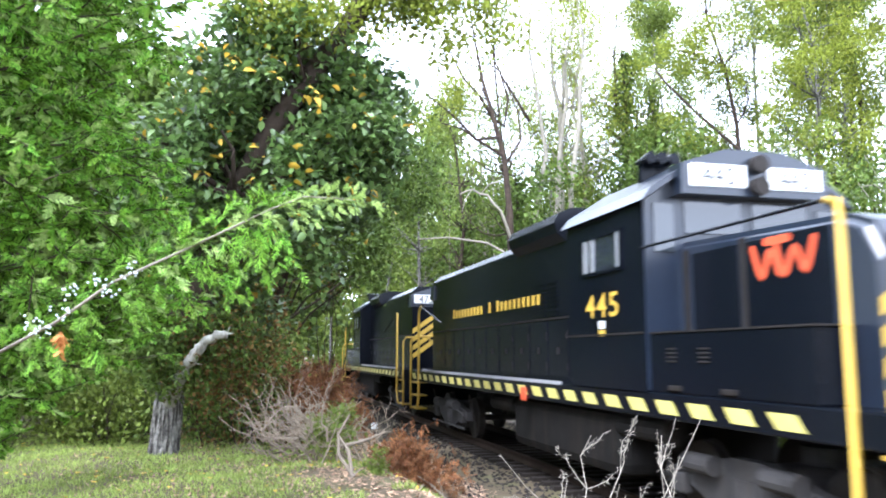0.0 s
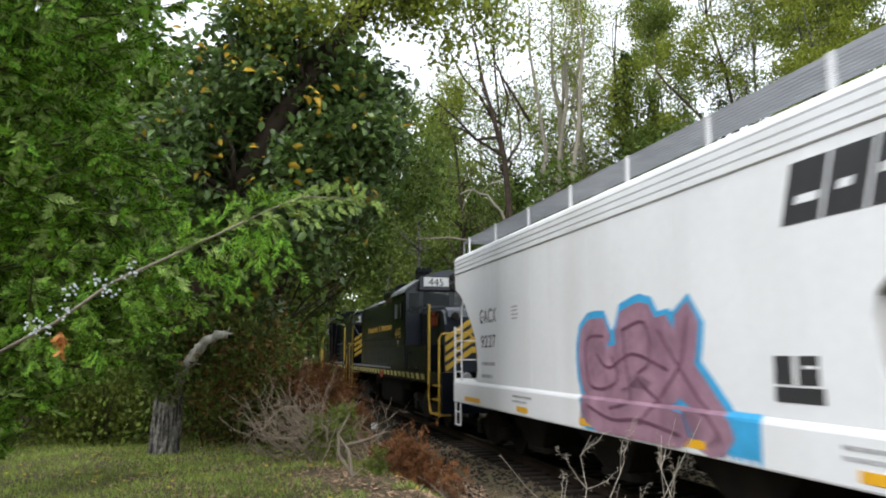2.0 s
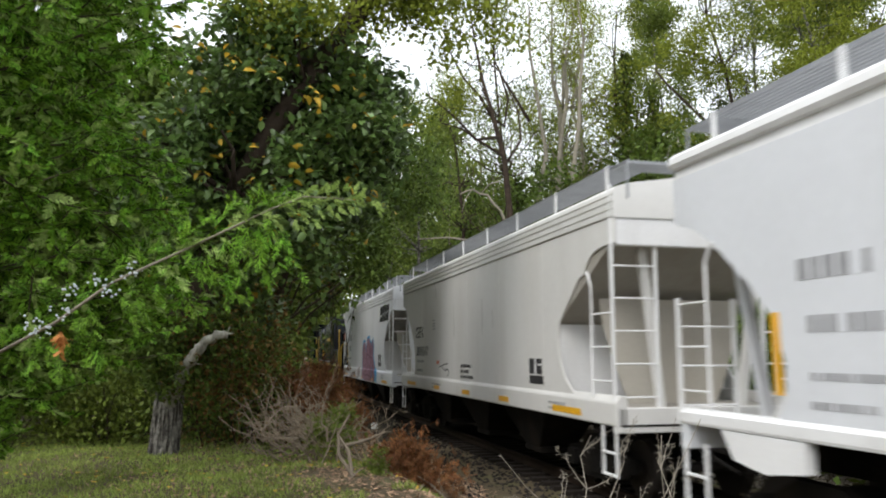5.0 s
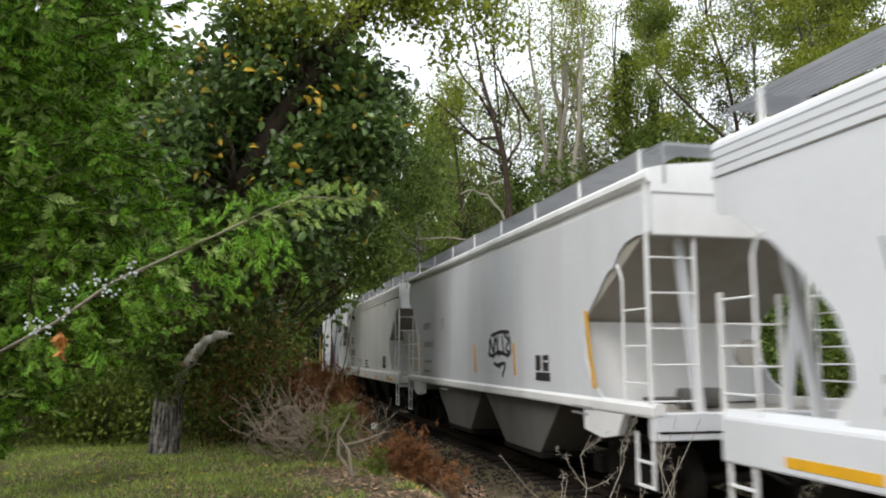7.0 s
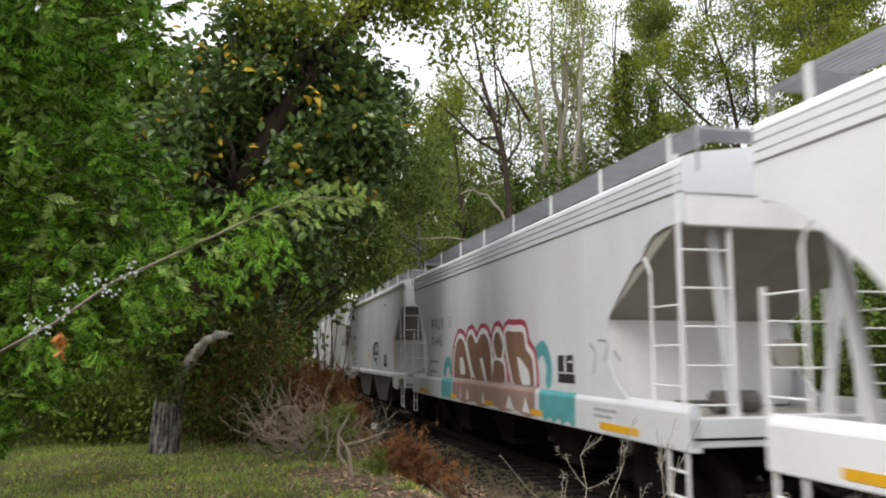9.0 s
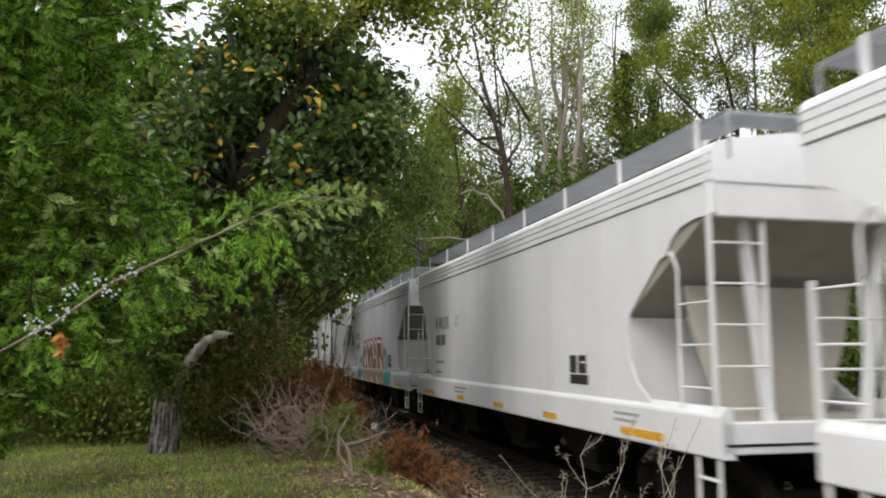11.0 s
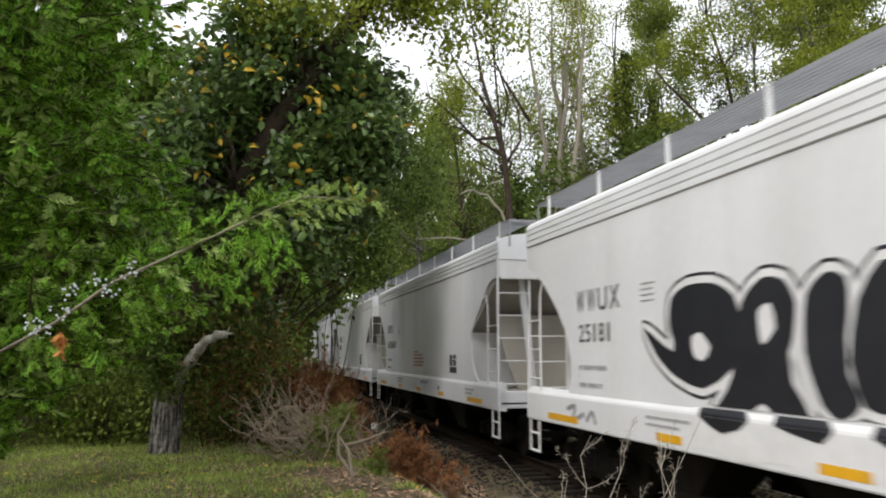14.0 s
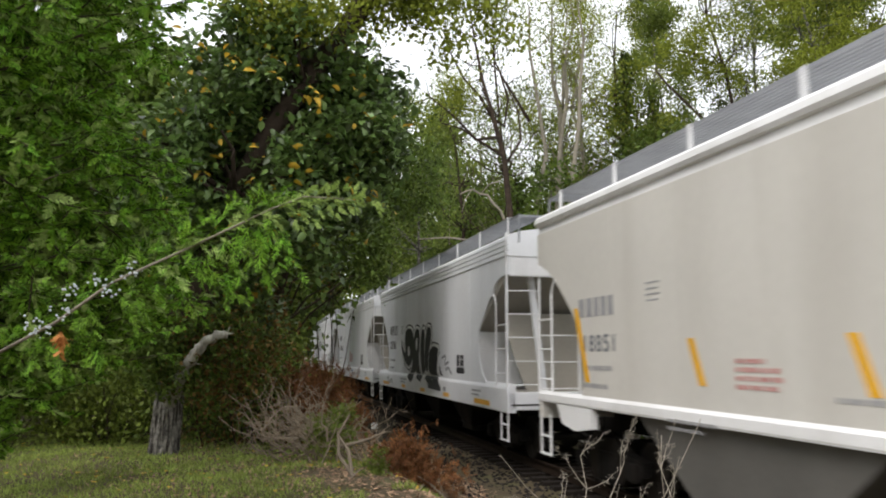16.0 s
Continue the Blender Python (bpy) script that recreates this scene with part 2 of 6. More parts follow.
def grown(pts, by):
    """A closed, softly rounded outline through (x, z) points, widened all round."""
    p = [Vector(q) for q in pts]
    n = len(p)
    fine = []
    for i in range(n):
        q0, q1, q2, q3 = p[i - 1], p[i], p[(i + 1) % n], p[(i + 2) % n]
        for k in range(4):
            t = k / 4
            fine.append(q1 + (q2 - q1) * t + 0.35 * ((q2 - q0) * t * (1 - t) ** 2 - (q3 - q1) * t * t * (1 - t)))
    mid = sum(fine, Vector((0, 0))) / len(fine)
    out = []
    for i, c in enumerate(fine):
        d = (fine[(i + 2) % len(fine)] - fine[i - 2]).normalized()
        nrm = Vector((d.y, -d.x))
        out.append(c + nrm * by)
    area = sum(a.x * b.y - b.x * a.y for a, b in zip(fine, fine[1:] + fine[:1]))
    return out if area > 0 else [c * 2 - o for c, o in zip(fine, out)]


def painted_letters(parent, letters, holes, layers, y=1.5325, floor=1.533):
    """Fat painted letters: layers of (growth, material, label), widest first, with openings on top."""
    for k, (by, m, label) in enumerate(layers):
        for n, pts in enumerate(letters):
            bm = bmesh.new()
            q = grown(pts, by)
            bm.faces.new([bm.verts.new((v.x, y + k * 0.004 + n * 0.0005, max(v.y, floor))) for v in q])
            bmesh.ops.triangulate(bm, faces=bm.faces[:])
            part("graffiti_letter", bm, m, parent, label)
    for n, pts in enumerate(holes):
        bm = bmesh.new()
        bm.faces.new([bm.verts.new((v.x, y + len(layers) * 0.004 + n * 0.0005, max(v.y, floor))) for v in grown(pts, 0.0)])
        bmesh.ops.triangulate(bm, faces=bm.faces[:])
        part("graffiti_opening", bm, M_WHITESPRAY, parent, "white gap in the lettering")


def ledge_paint(name, parent, x0, x1, material, label="", lift=0.0):
    """Paint that runs on over the sill's sloping ledge and face."""
    bm = bmesh.new()
    n = 12
    row = [[bm.verts.new((x0 + (x1 - x0) * k / n, y, z)) for y, z in ((1.5745 + lift, 1.02 + 0.05 * math.sin(k * 2.1)), (1.5745 + lift, 1.412), (1.566 + lift, 1.444), (1.513 + lift, 1.526))] for k in range(n + 1)]
    for a, b in zip(row, row[1:]):
        for i in range(3):
            bm.faces.new((a[i], b[i], b[i + 1], a[i + 1]))
    bmesh.ops.recalc_face_normals(bm, faces=bm.faces)
    return part(name, bm, material, parent, label)


def lettering(words, parent, x, z, height, y=1.534, material=None, name="lettering", label="", width=None, squash=1.0):
    """Characters on the side, the first at x, reading towards the train's tail; z is their foot."""
    cell = (width or 0.8 * height * len(words)) / len(words)
    for i, sign in enumerate(words):
        cu = bpy.data.curves.new("letter", "FONT")
        cu.body, cu.size, cu.extrude = sign, height / 0.70, 0.0015
        cu.offset = 0.013 * height
        tmp = new("letter", cu)
        bpy.context.view_layer.update()
        me = bpy.data.meshes.new_from_object(tmp.evaluated_get(bpy.context.evaluated_depsgraph_get()))
        bpy.data.objects.remove(tmp)
        xs = [v.co.x for v in me.vertices]
        lo, wide = min(xs), max(xs) - min(xs)
        k = min(1.4, cell * 0.78 / wide)
        off = x - i * cell - (cell * 0.9 - wide * k) / 2 + lo * k
        me.transform(Matrix(((-k, 0, 0, off), (0, 0, 1, y), (0, 1, 0, z), (0, 0, 0, 1))))
        me.materials.clear()
        me.materials.append(material or M_INK)
        ob = new("letter", me)
        ob.parent = parent
        if label:
            ob["label"] = label


def bars(parent, x, z, widths, height, gap, material, name="stencil", y=1.534, label=""):
    """Small writing too worn to read, as rows of short plain bars, top line first."""
    bm = bmesh.new()
    rng = random.Random(int(x * 100) + int(z * 1000))
    for i, w in enumerate(widths):
        zz, at, run = z - i * (height + gap), 0.0, rng.randint(2, 5)
        while at < w:
            wide = min(height * rng.uniform(0.5, 0.75), w - at)
            box(bm, x - at - wide, x - at, y - 0.001, y + 0.0015, zz - height, zz)
            run -= 1
            at += wide + height * (0.25 if run else 0.8)
            run = run or rng.randint(2, 6)
    return tagged(part(name, bm, material, parent, label), kind="stuff")


def plate(parent, name, x0, x1, z0, z1, material, y=1.534, label="", lean=0.0):
    bm = bmesh.new()
    prism_y(bm, [(x0, z0), (x1, z0), (x1 + lean, z1), (x0 + lean, z1)], y - 0.001, y + 0.002)
    return part(name, bm, material, parent, label)


# ---- running gear, shared by all vehicles ----
WHEELS = []


def wheelset_mesh(r=0.42):
    bm = bmesh.new()
    for y in (-0.75, 0.75):
        o = 1 if y > 0 else -1
        rod(bm, (0, y - 0.065, 0), (0, y + 0.065, 0), r, seg=28)
        rod(bm, (0, y - o * 0.065, 0), (0, y - o * 0.095, 0), r + 0.028, seg=28)
        rod(bm, (0, y + o * 0.06, 0), (0, y + o * 0.085, 0), r * 0.35, seg=14)
        for k in range(3):
            a = k * math.tau / 3
            rod(bm, (r * 0.55 * math.cos(a), y + o * 0.06, r * 0.55 * math.sin(a)), (r * 0.55 * math.cos(a), y + o * 0.075, r * 0.55 * math.sin(a)), 0.05, seg=8)
    rod(bm, (0, -1.05, 0), (0, 1.05, 0), 0.075, seg=12)
    me = bpy.data.meshes.new("wheelset")
    bm.to_mesh(me)
    bm.free()
    me.materials.append(M_STEEL)
    return me


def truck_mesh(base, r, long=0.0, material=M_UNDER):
    bm = bmesh.new()
    for s in (-1, 1):
        y0, y1 = s * 0.94, s * 1.1
        h = base / 2
        prism_y(bm, [(-h - 0.22 - long, r - 0.05), (-h - 0.22 - long, r + 0.16), (-h + 0.25, r + 0.24), (-0.3, r + 0.42), (0.3, r + 0.42), (h - 0.25, r + 0.24), (h + 0.22 + long, r + 0.16), (h + 0.22 + long, r - 0.05), (h - 0.2, r - 0.02), (0.45, r - 0.24), (-0.45, r - 0.24), (-h + 0.2, r - 0.02)], y0, y1)
        for x in (-0.17, 0, 0.17):
            rod(bm, (x, (y0 + y1) / 2 + s * 0.05, r - 0.16), (x, (y0 + y1) / 2 + s * 0.05, r + 0.2), 0.075, seg=10)
        for x in (-h, h):
            box(bm, x - 0.14, x + 0.14, s * 1.02, s * 1.18, r - 0.13, r + 0.13, 0.03)
        if long:
            # brake cylinders, slack rods and a sand pipe outside the frame
            for x in (-0.75, 0.75):
                rod(bm, (x - 0.28, s * 1.2, r + 0.3), (x + 0.28, s * 1.2, r + 0.3), 0.12, seg=12)
                rod(bm, (x + 0.28, s * 1.2, r + 0.3), (x * 2.2, s * 1.16, r + 0.05), 0.025)
            rod(bm, (-h - 0.3, s * 1.15, r - 0.25), (h + 0.3, s * 1.15, r - 0.25), 0.03)
            for x in (-h - 0.55, h + 0.55):
                rod(bm, (x, s * 1.1, r + 0.6), (x * 0.93, s * 0.85, 0.08), 0.022)
    box(bm, -0.25, 0.25, -1.05, 1.05, r + 0.05, r + 0.35, 0.03)
    rod(bm, (0, 0, r + 0.3), (0, 0, r + 0.55), 0.3, seg=16)
    me = bpy.data.meshes.new("truck")
    bm.to_mesh(me)
    bm.free()
    me.materials.append(material)
    return me


WHEEL_SMALL, WHEEL_LARGE = wheelset_mesh(0.42), wheelset_mesh(0.5)
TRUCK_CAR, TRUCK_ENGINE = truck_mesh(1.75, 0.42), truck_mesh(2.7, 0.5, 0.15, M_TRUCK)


def add_trucks(thing, at, engine=False):
    for x in (at if engine else (at, -at)):
        tr = new("truck", TRUCK_ENGINE if engine else TRUCK_CAR)
        tr.parent, tr.location = thing, (x, 0, 0)
        for dx in ((-1.35, 1.35) if engine else (-0.875, 0.875)):
            w = new("wheelset", WHEEL_LARGE if engine else WHEEL_SMALL)
            w.parent = tr
            WHEELS.append((w, dx, 0.5 if engine else 0.42))


XE = 7.72  # half-length of a hopper's body
CUT = [(XE, 3.66), (XE - 0.42, 3.52), (XE - 0.78, 3.3), (XE - 1.35, 2.83), (XE - 1.72, 2.44), (XE - 1.88, 2.0), (XE - 1.86, 1.72), (XE - 1.75, 1.46)]
# the rear end's opening is deeper and has a notch where the grab post is fixed
CUT_REAR = [(-XE, 3.66), (-XE + 0.45, 3.65), (-XE + 0.72, 3.6), (-XE + 0.92, 3.49), (-XE + 1.08, 3.3), (-XE + 1.25, 3.27), (-XE + 2.07, 2.62), (-XE + 2.14, 2.36), (-XE + 2.08, 2.0), (-XE + 1.9, 1.72), (-XE + 1.6, 1.53), (-XE + 1.5, 1.46)]


def ladder(thing, x, y, z0, z1, width, axis, step=0.44, r=0.013):
    """Two flat stiles, and round rungs of their own; axis is the way across it."""
    dx, dy = (width, 0) if axis == "x" else (0, width)
    bm = bmesh.new()
    for f in (0, 1):
        cx, cy = x + dx * f, y + dy * f
        box(bm, cx - 0.028, cx + 0.028, cy - 0.018, cy + 0.018, z0, z1)
    frame_part = part("ladder", bm, M_ROOF, thing)
    z = z0 + 0.15
    while z < z1 - 0.05:
        bm = bmesh.new()
        rod(bm, (x, y, z), (x + dx, y + dy, z), r, seg=6)
        part("rung", bm, M_ROOF, frame_part)
        z += step


def grab_irons(thing, x0, x1, y, heights, top):
    """Round irons along the side from the corner to a thin post, whose head bends in to the sheet."""
    bm = bmesh.new()
    e = 1 if x0 > x1 else -1
    tube(bm, [(x1, y, 1.47), (x1, y, top - 0.5), (x1, y, top - 0.2), (x1 - e * 0.07, y, top - 0.06), (x1 - e * 0.16, y * 0.995, top + 0.03)], [0.019] * 5, 7)
    post = part("grab_post", bm, M_ROOF, thing)
    for z in heights:
        bm = bmesh.new()
        rod(bm, (x0, y, z), (x1, y, z), 0.013, seg=6)
        part("grab_iron", bm, M_ROOF, post)


def hopper(paint, smooth_eave, label, tapes, web=True, sill_foot=0.97):
    """A covered hopper wagon. x runs along it, y to its left side, z up from the rail head."""
    car = empty("hopper_wagon", label, "railway wagon", "covered hopper wagons of the train")
    # sheet sides with arched ends
    top = 4.19 if smooth_eave else 4.02
    outline = CUT + CUT_REAR[::-1] + [(-XE, top), (XE, top)]
    for s in (1, -1):
        part("side_sheet", prism_y(bmesh.new(), outline, s * 1.50, s * 1.53), paint, car)
    for x in (-4.9, -2.45, 0, 2.45, 4.9):
        seam = bmesh.new()
        box(seam, x - 0.012, x + 0.012, 1.5295, 1.5325, 1.53, top - 0.02)
        part("weld_seam", seam, paint, car)
    # the bin between the slope sheets, and its end walls
    # the downward slopes get their shade from the material's darker colour
    bm = bmesh.new()
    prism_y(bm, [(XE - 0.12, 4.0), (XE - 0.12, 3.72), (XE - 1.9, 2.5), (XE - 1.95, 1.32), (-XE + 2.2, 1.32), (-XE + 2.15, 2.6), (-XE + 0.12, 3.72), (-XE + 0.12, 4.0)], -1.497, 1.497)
    part("bin", bm, M_SLOPE, car, "steel slope sheets, toned dark for the shade under them")
    for e in (1, -1):
        bm = bmesh.new()
        box(bm, e * (XE - 0.11), e * (XE - 0.02), -1.497, 1.497, 3.62, 4.3 if not smooth_eave else 4.42, 0.02)
        part("end_panel", bm, M_ROOF, car)
        bm = bmesh.new()
        deep = 1.87 if e > 0 else 2.12
        box(bm, min(e * (XE - deep - 0.06), e * (XE - deep)), max(e * (XE - deep - 0.06), e * (XE - deep)), -1.49, 1.49, 1.36, 2.47 if e > 0 else 2.58)
        part("bulkhead", bm, M_ROOF, car)
        # two posts lean in from the end panel to the middle of the deck
        for s in (1, -1):
            bm = bmesh.new()
            foot, head = Vector((e * (XE - 0.42), s * 0.66, 1.34)), Vector((e * (XE - 0.32), s * 0.97, 3.7))
            v = [bm.verts.new(q + Vector((dx, dy, 0))) for q in (foot, head) for dx, dy in ((-0.05, -0.06), (0.05, -0.06), (0.05, 0.06), (-0.05, 0.06))]
            for i in range(4):
                bm.faces.new((v[i], v[(i + 1) % 4], v[4 + (i + 1) % 4], v[4 + i]))
            bm.faces.new(v[3::-1]), bm.faces.new(v[4:])
            bmesh.ops.recalc_face_normals(bm, faces=bm.faces)
            part("end_post", bm, paint, car)
        if web and e < 0:
            # a plate across the deck with hollowed edges carries the slope sheet
            half = [(1.22, 2.95), (1.17, 2.55), (1.07, 2.2), (0.95, 1.85), (0.84, 1.55), (0.74, 1.34)]
            bm = prism_x(bmesh.new(), half + [(-y, z) for y, z in half[::-1]], e * (XE - 1.22), e * (XE - 1.2))
            part("web_plate", bm, M_WEB, car, "dusty tan steel plate")
        if e > 0:
            for s in (1, -1):
                bm = prism_y(bmesh.new(), [(XE - 1.85, 1.36), (XE - 0.95, 1.36), (XE - 1.85, 2.35)], s * 1.05 - 0.015, s * 1.05 + 0.015)
                part("gusset", bm, M_ROOF, car)
    # roof and eave
    if smooth_eave:
        prof = [(1.5, 4.191), (1.5, 4.31), (1.555, 4.32), (1.585, 4.37), (1.575, 4.45), (1.52, 4.5), (1.3, 4.55)]
    else:
        prof = [(1.5, 4.021)]
        for k in range(3):
            z = 4.03 + k * 0.105
            prof += [(1.535, z), (1.552, z + 0.012), (1.552, z + 0.08), (1.532, z + 0.09)]
        prof += [(1.55, 4.35), (1.535, 4.41), (1.47, 4.47), (1.25, 4.53)]
    prof += [(0.5, 4.64)]
    prof = prof + [(-y, z) for y, z in prof[::-1]]
    part("roof", prism_x(bmesh.new(), prof, -XE, XE), M_ROOF if smooth_eave else paint, car)
    for e in (1, -1):
        hb = bmesh.new()
        for k in range(2):
            x = e * (1.6 + 3.4 * k)
            box(hb, x - 1.2, x + 1.2, -0.4, 0.4, 4.6, 4.68, 0.03)
        part("roof_hatch", hb, M_ROOF, car)
    # running boards on brackets
    for s in (1, -1):
        gr = bmesh.new()
        y0, y1 = (0.72, 1.32) if s > 0 else (-1.32, -0.72)
        for k in range(9):
            y = y0 + (y1 - y0) * k / 8
            box(gr, -XE + 0.5, XE - 0.5, y - 0.006, y + 0.006, 4.85, 4.89)
        x = -XE + 0.5
        while x < XE - 0.5:
            box(gr, x - 0.008, x + 0.008, y0, y1, 4.865, 4.887)
            x += 0.11
        part("running_board", gr, M_GRATE, car, "galvanised steel grating")
        for k in range(8):
            x = -XE + 0.6 + k * (2 * XE - 1.2) / 7
            br = bmesh.new()
            ys = 1.33 * s
            prism_y(br, [(x - 0.035, 4.36), (x + 0.035, 4.36), (x + 0.03, 4.9), (x - 0.03, 4.9)], ys - 0.012, ys + 0.012)
            part("bracket", br, M_ROOF, car)
    for e in (1, -1):
        gr = bmesh.new()
        for k in range(12):
            x = e * (XE - 0.02 - k * 0.045)
            box(gr, x - 0.008, x + 0.008, -1.3, 1.3, 4.82, 4.86)
        box(gr, e * (XE - 0.55), e * (XE + 0.02), 1.27, 1.3, 4.815, 4.865)
        box(gr, e * (XE - 0.55), e * (XE + 0.02), -1.3, -1.27, 4.815, 4.865)
        for s in (1, -1):
            rod(gr, (e * XE, 1.3 * s, 4.3), (e * XE, 1.3 * s, 4.84), 0.02, seg=6)
        tagged(part("end_platform", gr, M_GRATE, car), kind="stuff")
    # side sills
    for s in (1, -1):
        bm = bmesh.new()
        if smooth_eave:
            prism_x(bm, [(s * 1.4, 1.30), (s * 1.56, 1.30), (s * 1.57, 1.33), (s * 1.57, 1.43), (s * 1.53, 1.475), (s * 1.4, 1.475)], -XE, XE)
        else:
            prism_x(bm, [(s * 1.4, sill_foot), (s * 1.56, sill_foot), (s * 1.57, sill_foot + 0.02), (s * 1.57, 1.41), (s * 1.56, 1.44), (s * 1.505, 1.52), (s * 1.4, 1.52)], -XE, XE)
        part("side_sill", bm, paint if not smooth_eave else M_ROOF, car)
    for e in (1, -1):
        bm = bmesh.new()
        box(bm, e * (XE - 0.16), e * XE, -1.55, 1.55, 1.02, 1.36, 0.015)
        part("end_sill", bm, paint, car)
        bm = bmesh.new()
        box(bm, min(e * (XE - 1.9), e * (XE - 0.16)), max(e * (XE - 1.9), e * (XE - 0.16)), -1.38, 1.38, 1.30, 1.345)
        part("end_deck", bm, M_SLOPE, car, "steel deck in the slope sheets' darkened tone")
        if smooth_eave:
            for s in (1, -1):
                bm = bmesh.new()
                prism_y(bm, [(e * 5.6, 1.29), (e * 6.9, 1.29), (e * 6.7, 1.0), (e * 6.2, 0.92), (e * 5.6, 1.0)], s * 1.45, s * 1.56)
                part("bolster_plate", bm, M_ROOF, car)
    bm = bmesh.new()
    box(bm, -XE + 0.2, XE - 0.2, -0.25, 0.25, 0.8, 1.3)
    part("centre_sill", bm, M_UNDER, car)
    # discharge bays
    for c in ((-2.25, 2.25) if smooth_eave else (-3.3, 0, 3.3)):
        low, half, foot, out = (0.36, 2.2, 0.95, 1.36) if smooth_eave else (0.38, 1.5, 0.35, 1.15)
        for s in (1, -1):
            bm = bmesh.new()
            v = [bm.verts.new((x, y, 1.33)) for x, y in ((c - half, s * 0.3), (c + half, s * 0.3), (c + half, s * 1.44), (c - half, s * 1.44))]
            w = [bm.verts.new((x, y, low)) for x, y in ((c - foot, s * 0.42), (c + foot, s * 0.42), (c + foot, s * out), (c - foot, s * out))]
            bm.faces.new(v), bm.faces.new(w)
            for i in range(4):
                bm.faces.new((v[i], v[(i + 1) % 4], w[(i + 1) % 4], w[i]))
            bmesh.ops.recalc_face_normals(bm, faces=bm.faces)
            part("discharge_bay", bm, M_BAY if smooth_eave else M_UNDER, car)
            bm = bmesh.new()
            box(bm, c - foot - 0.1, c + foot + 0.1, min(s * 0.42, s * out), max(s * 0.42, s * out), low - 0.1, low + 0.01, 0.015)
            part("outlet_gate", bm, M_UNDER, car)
    # ladders, grab irons, steps at both ends
    for e in (1, -1):
        for s in (1, -1):
            bm = bmesh.new()
            y = 1.54 * s
            if e < 0:
                ladder(car, e * (XE - 0.1), y, 1.35, 4.5, -0.68 * s, "y", 0.46)
                grab_irons(car, e * (XE - 0.1), e * (XE - 0.8), y, (1.72, 2.2, 2.68), 3.3)
            else:
                ladder(car, e * (XE - 0.02), y, 1.35, 2.76, -0.75 * s, "y", 0.46)
                grab_irons(car, e * (XE - 0.02), e * (XE - 0.62), y, (1.68, 2.18, 2.68), 3.3)
            bm = bmesh.new()
            x0 = e * (XE - 0.08)
            for x in (x0, x0 - e * 0.42):
                box(bm, x - 0.025, x + 0.025, y - 0.012, y + 0.012, 0.42, 1.1)
            for z in (0.44, 0.74):
                box(bm, min(x0, x0 - e * 0.42), max(x0, x0 - e * 0.42), y - 0.03, y + 0.03, z - 0.012, z + 0.012)
            part("step", bm, M_ROOF, car)
    for e in (1, -1):
        bm = bmesh.new()
        box(bm, e * (XE - 0.1), e * (XE + 0.45), -0.13, 0.13, 0.74, 1.0, 0.02)
        box(bm, e * (XE + 0.4), e * (XE + 0.80), -0.11, 0.17, 0.72, 1.02, 0.04)
        rod(bm, (e * XE, 0.35, 0.8), (e * (XE + 0.72), 0.2, 0.55), 0.03)
        rod(bm, (e * XE, 0.1, 1.12), (e * XE, 1.5, 1.12), 0.015)
        part("coupler", bm, M_UNDER, car)
        bm = bmesh.new()
        if e < 0:
            wheel = bmesh.new()
            rod(bm, (e * (XE - 0.75), 0.15, 1.5), (e * (XE - 0.75), 0.75, 1.5), 0.14, seg=16)
            rod(bm, (e * (XE - 0.75), 0.75, 1.5), (e * (XE - 0.75), 1.3, 1.5), 0.025)
            rod(wheel, (e * (XE - 0.74), -0.3, 2.1), (e * (XE - 0.66), -0.3, 2.1), 0.2, seg=20)
            if web:
                bm.free(), wheel.free()
                continue
            part("brake_wheel", wheel, M_SLOPE, car)
        else:
            rod(bm, (e * (XE - 1.35), -0.5, 1.62), (e * (XE - 0.55), -0.5, 1.62), 0.2, seg=16)
            valve = bmesh.new()
            box(valve, min(e * (XE - 1.1), e * (XE - 0.8)), max(e * (XE - 1.1), e * (XE - 0.8)), 0.4, 0.7, 1.34, 1.62, 0.03)
            part("brake_valve", valve, M_ROOF, car)
        part("brake_cylinder", bm, M_BAY, car)
    for x, w in tapes:
        if smooth_eave:
            continue
        plate(car, "reflector", x - w, x, sill_foot + 0.07, sill_foot + 0.17, M_REFLECT, 1.5735, "amber reflective strip")
    add_trucks(car, 6.05)
    return car


def owner_box(car, x, z, boxed=True):
    """The dark two-part service panel with pale rules."""
    plate(car, "service_panel", x - 0.62, x, z - 0.25, z + 0.02, M_INK, 1.5335)
    plate(car, "service_panel", x - 0.68, x, z - 0.42, z - 0.275, M_INK, 1.5335)
    plate(car, "panel_rule", x - 0.34, x - 0.27, z - 0.25, z + 0.02, M_WHITESPRAY, 1.5365)
    plate(car, "panel_rule", x - 0.60, x - 0.42, z - 0.1, z - 0.07, M_WHITESPRAY, 1.5365)


def small_print(car, x=5.5, tall=True):
    bars(car, x, 1.93, (0.95, 0.0001, 0.8), 0.07, 0.06, M_FADED)
    bars(car, x - 2.0, 3.02, (0.34, 0.3, 0.34, 0.3), 0.025, 0.05, M_FADED)
    for x0, w in ((3.4, 1.0), (-5.2, 0.7)):
        bars(car, x0, 1.33, (w, w * 0.8), 0.04, 0.05, M_FADED, y=1.573)


TAPES = [(6.72, 1.2), (3.15, 0.58), (0.3, 0.62), (-2.5, 0.6), (-5.38, 1.15)]
CARS = {}

CARS["a"] = a = hopper(M_WHITE, False, "white covered hopper wagon with mauve and blue graffiti behind the engine", TAPES)
lettering("GACX", a, 5.64, 2.76, 0.3, width=1.2)
lettering("9227", a, 5.55, 2.24, 0.26, width=1.05)
small_print(a)
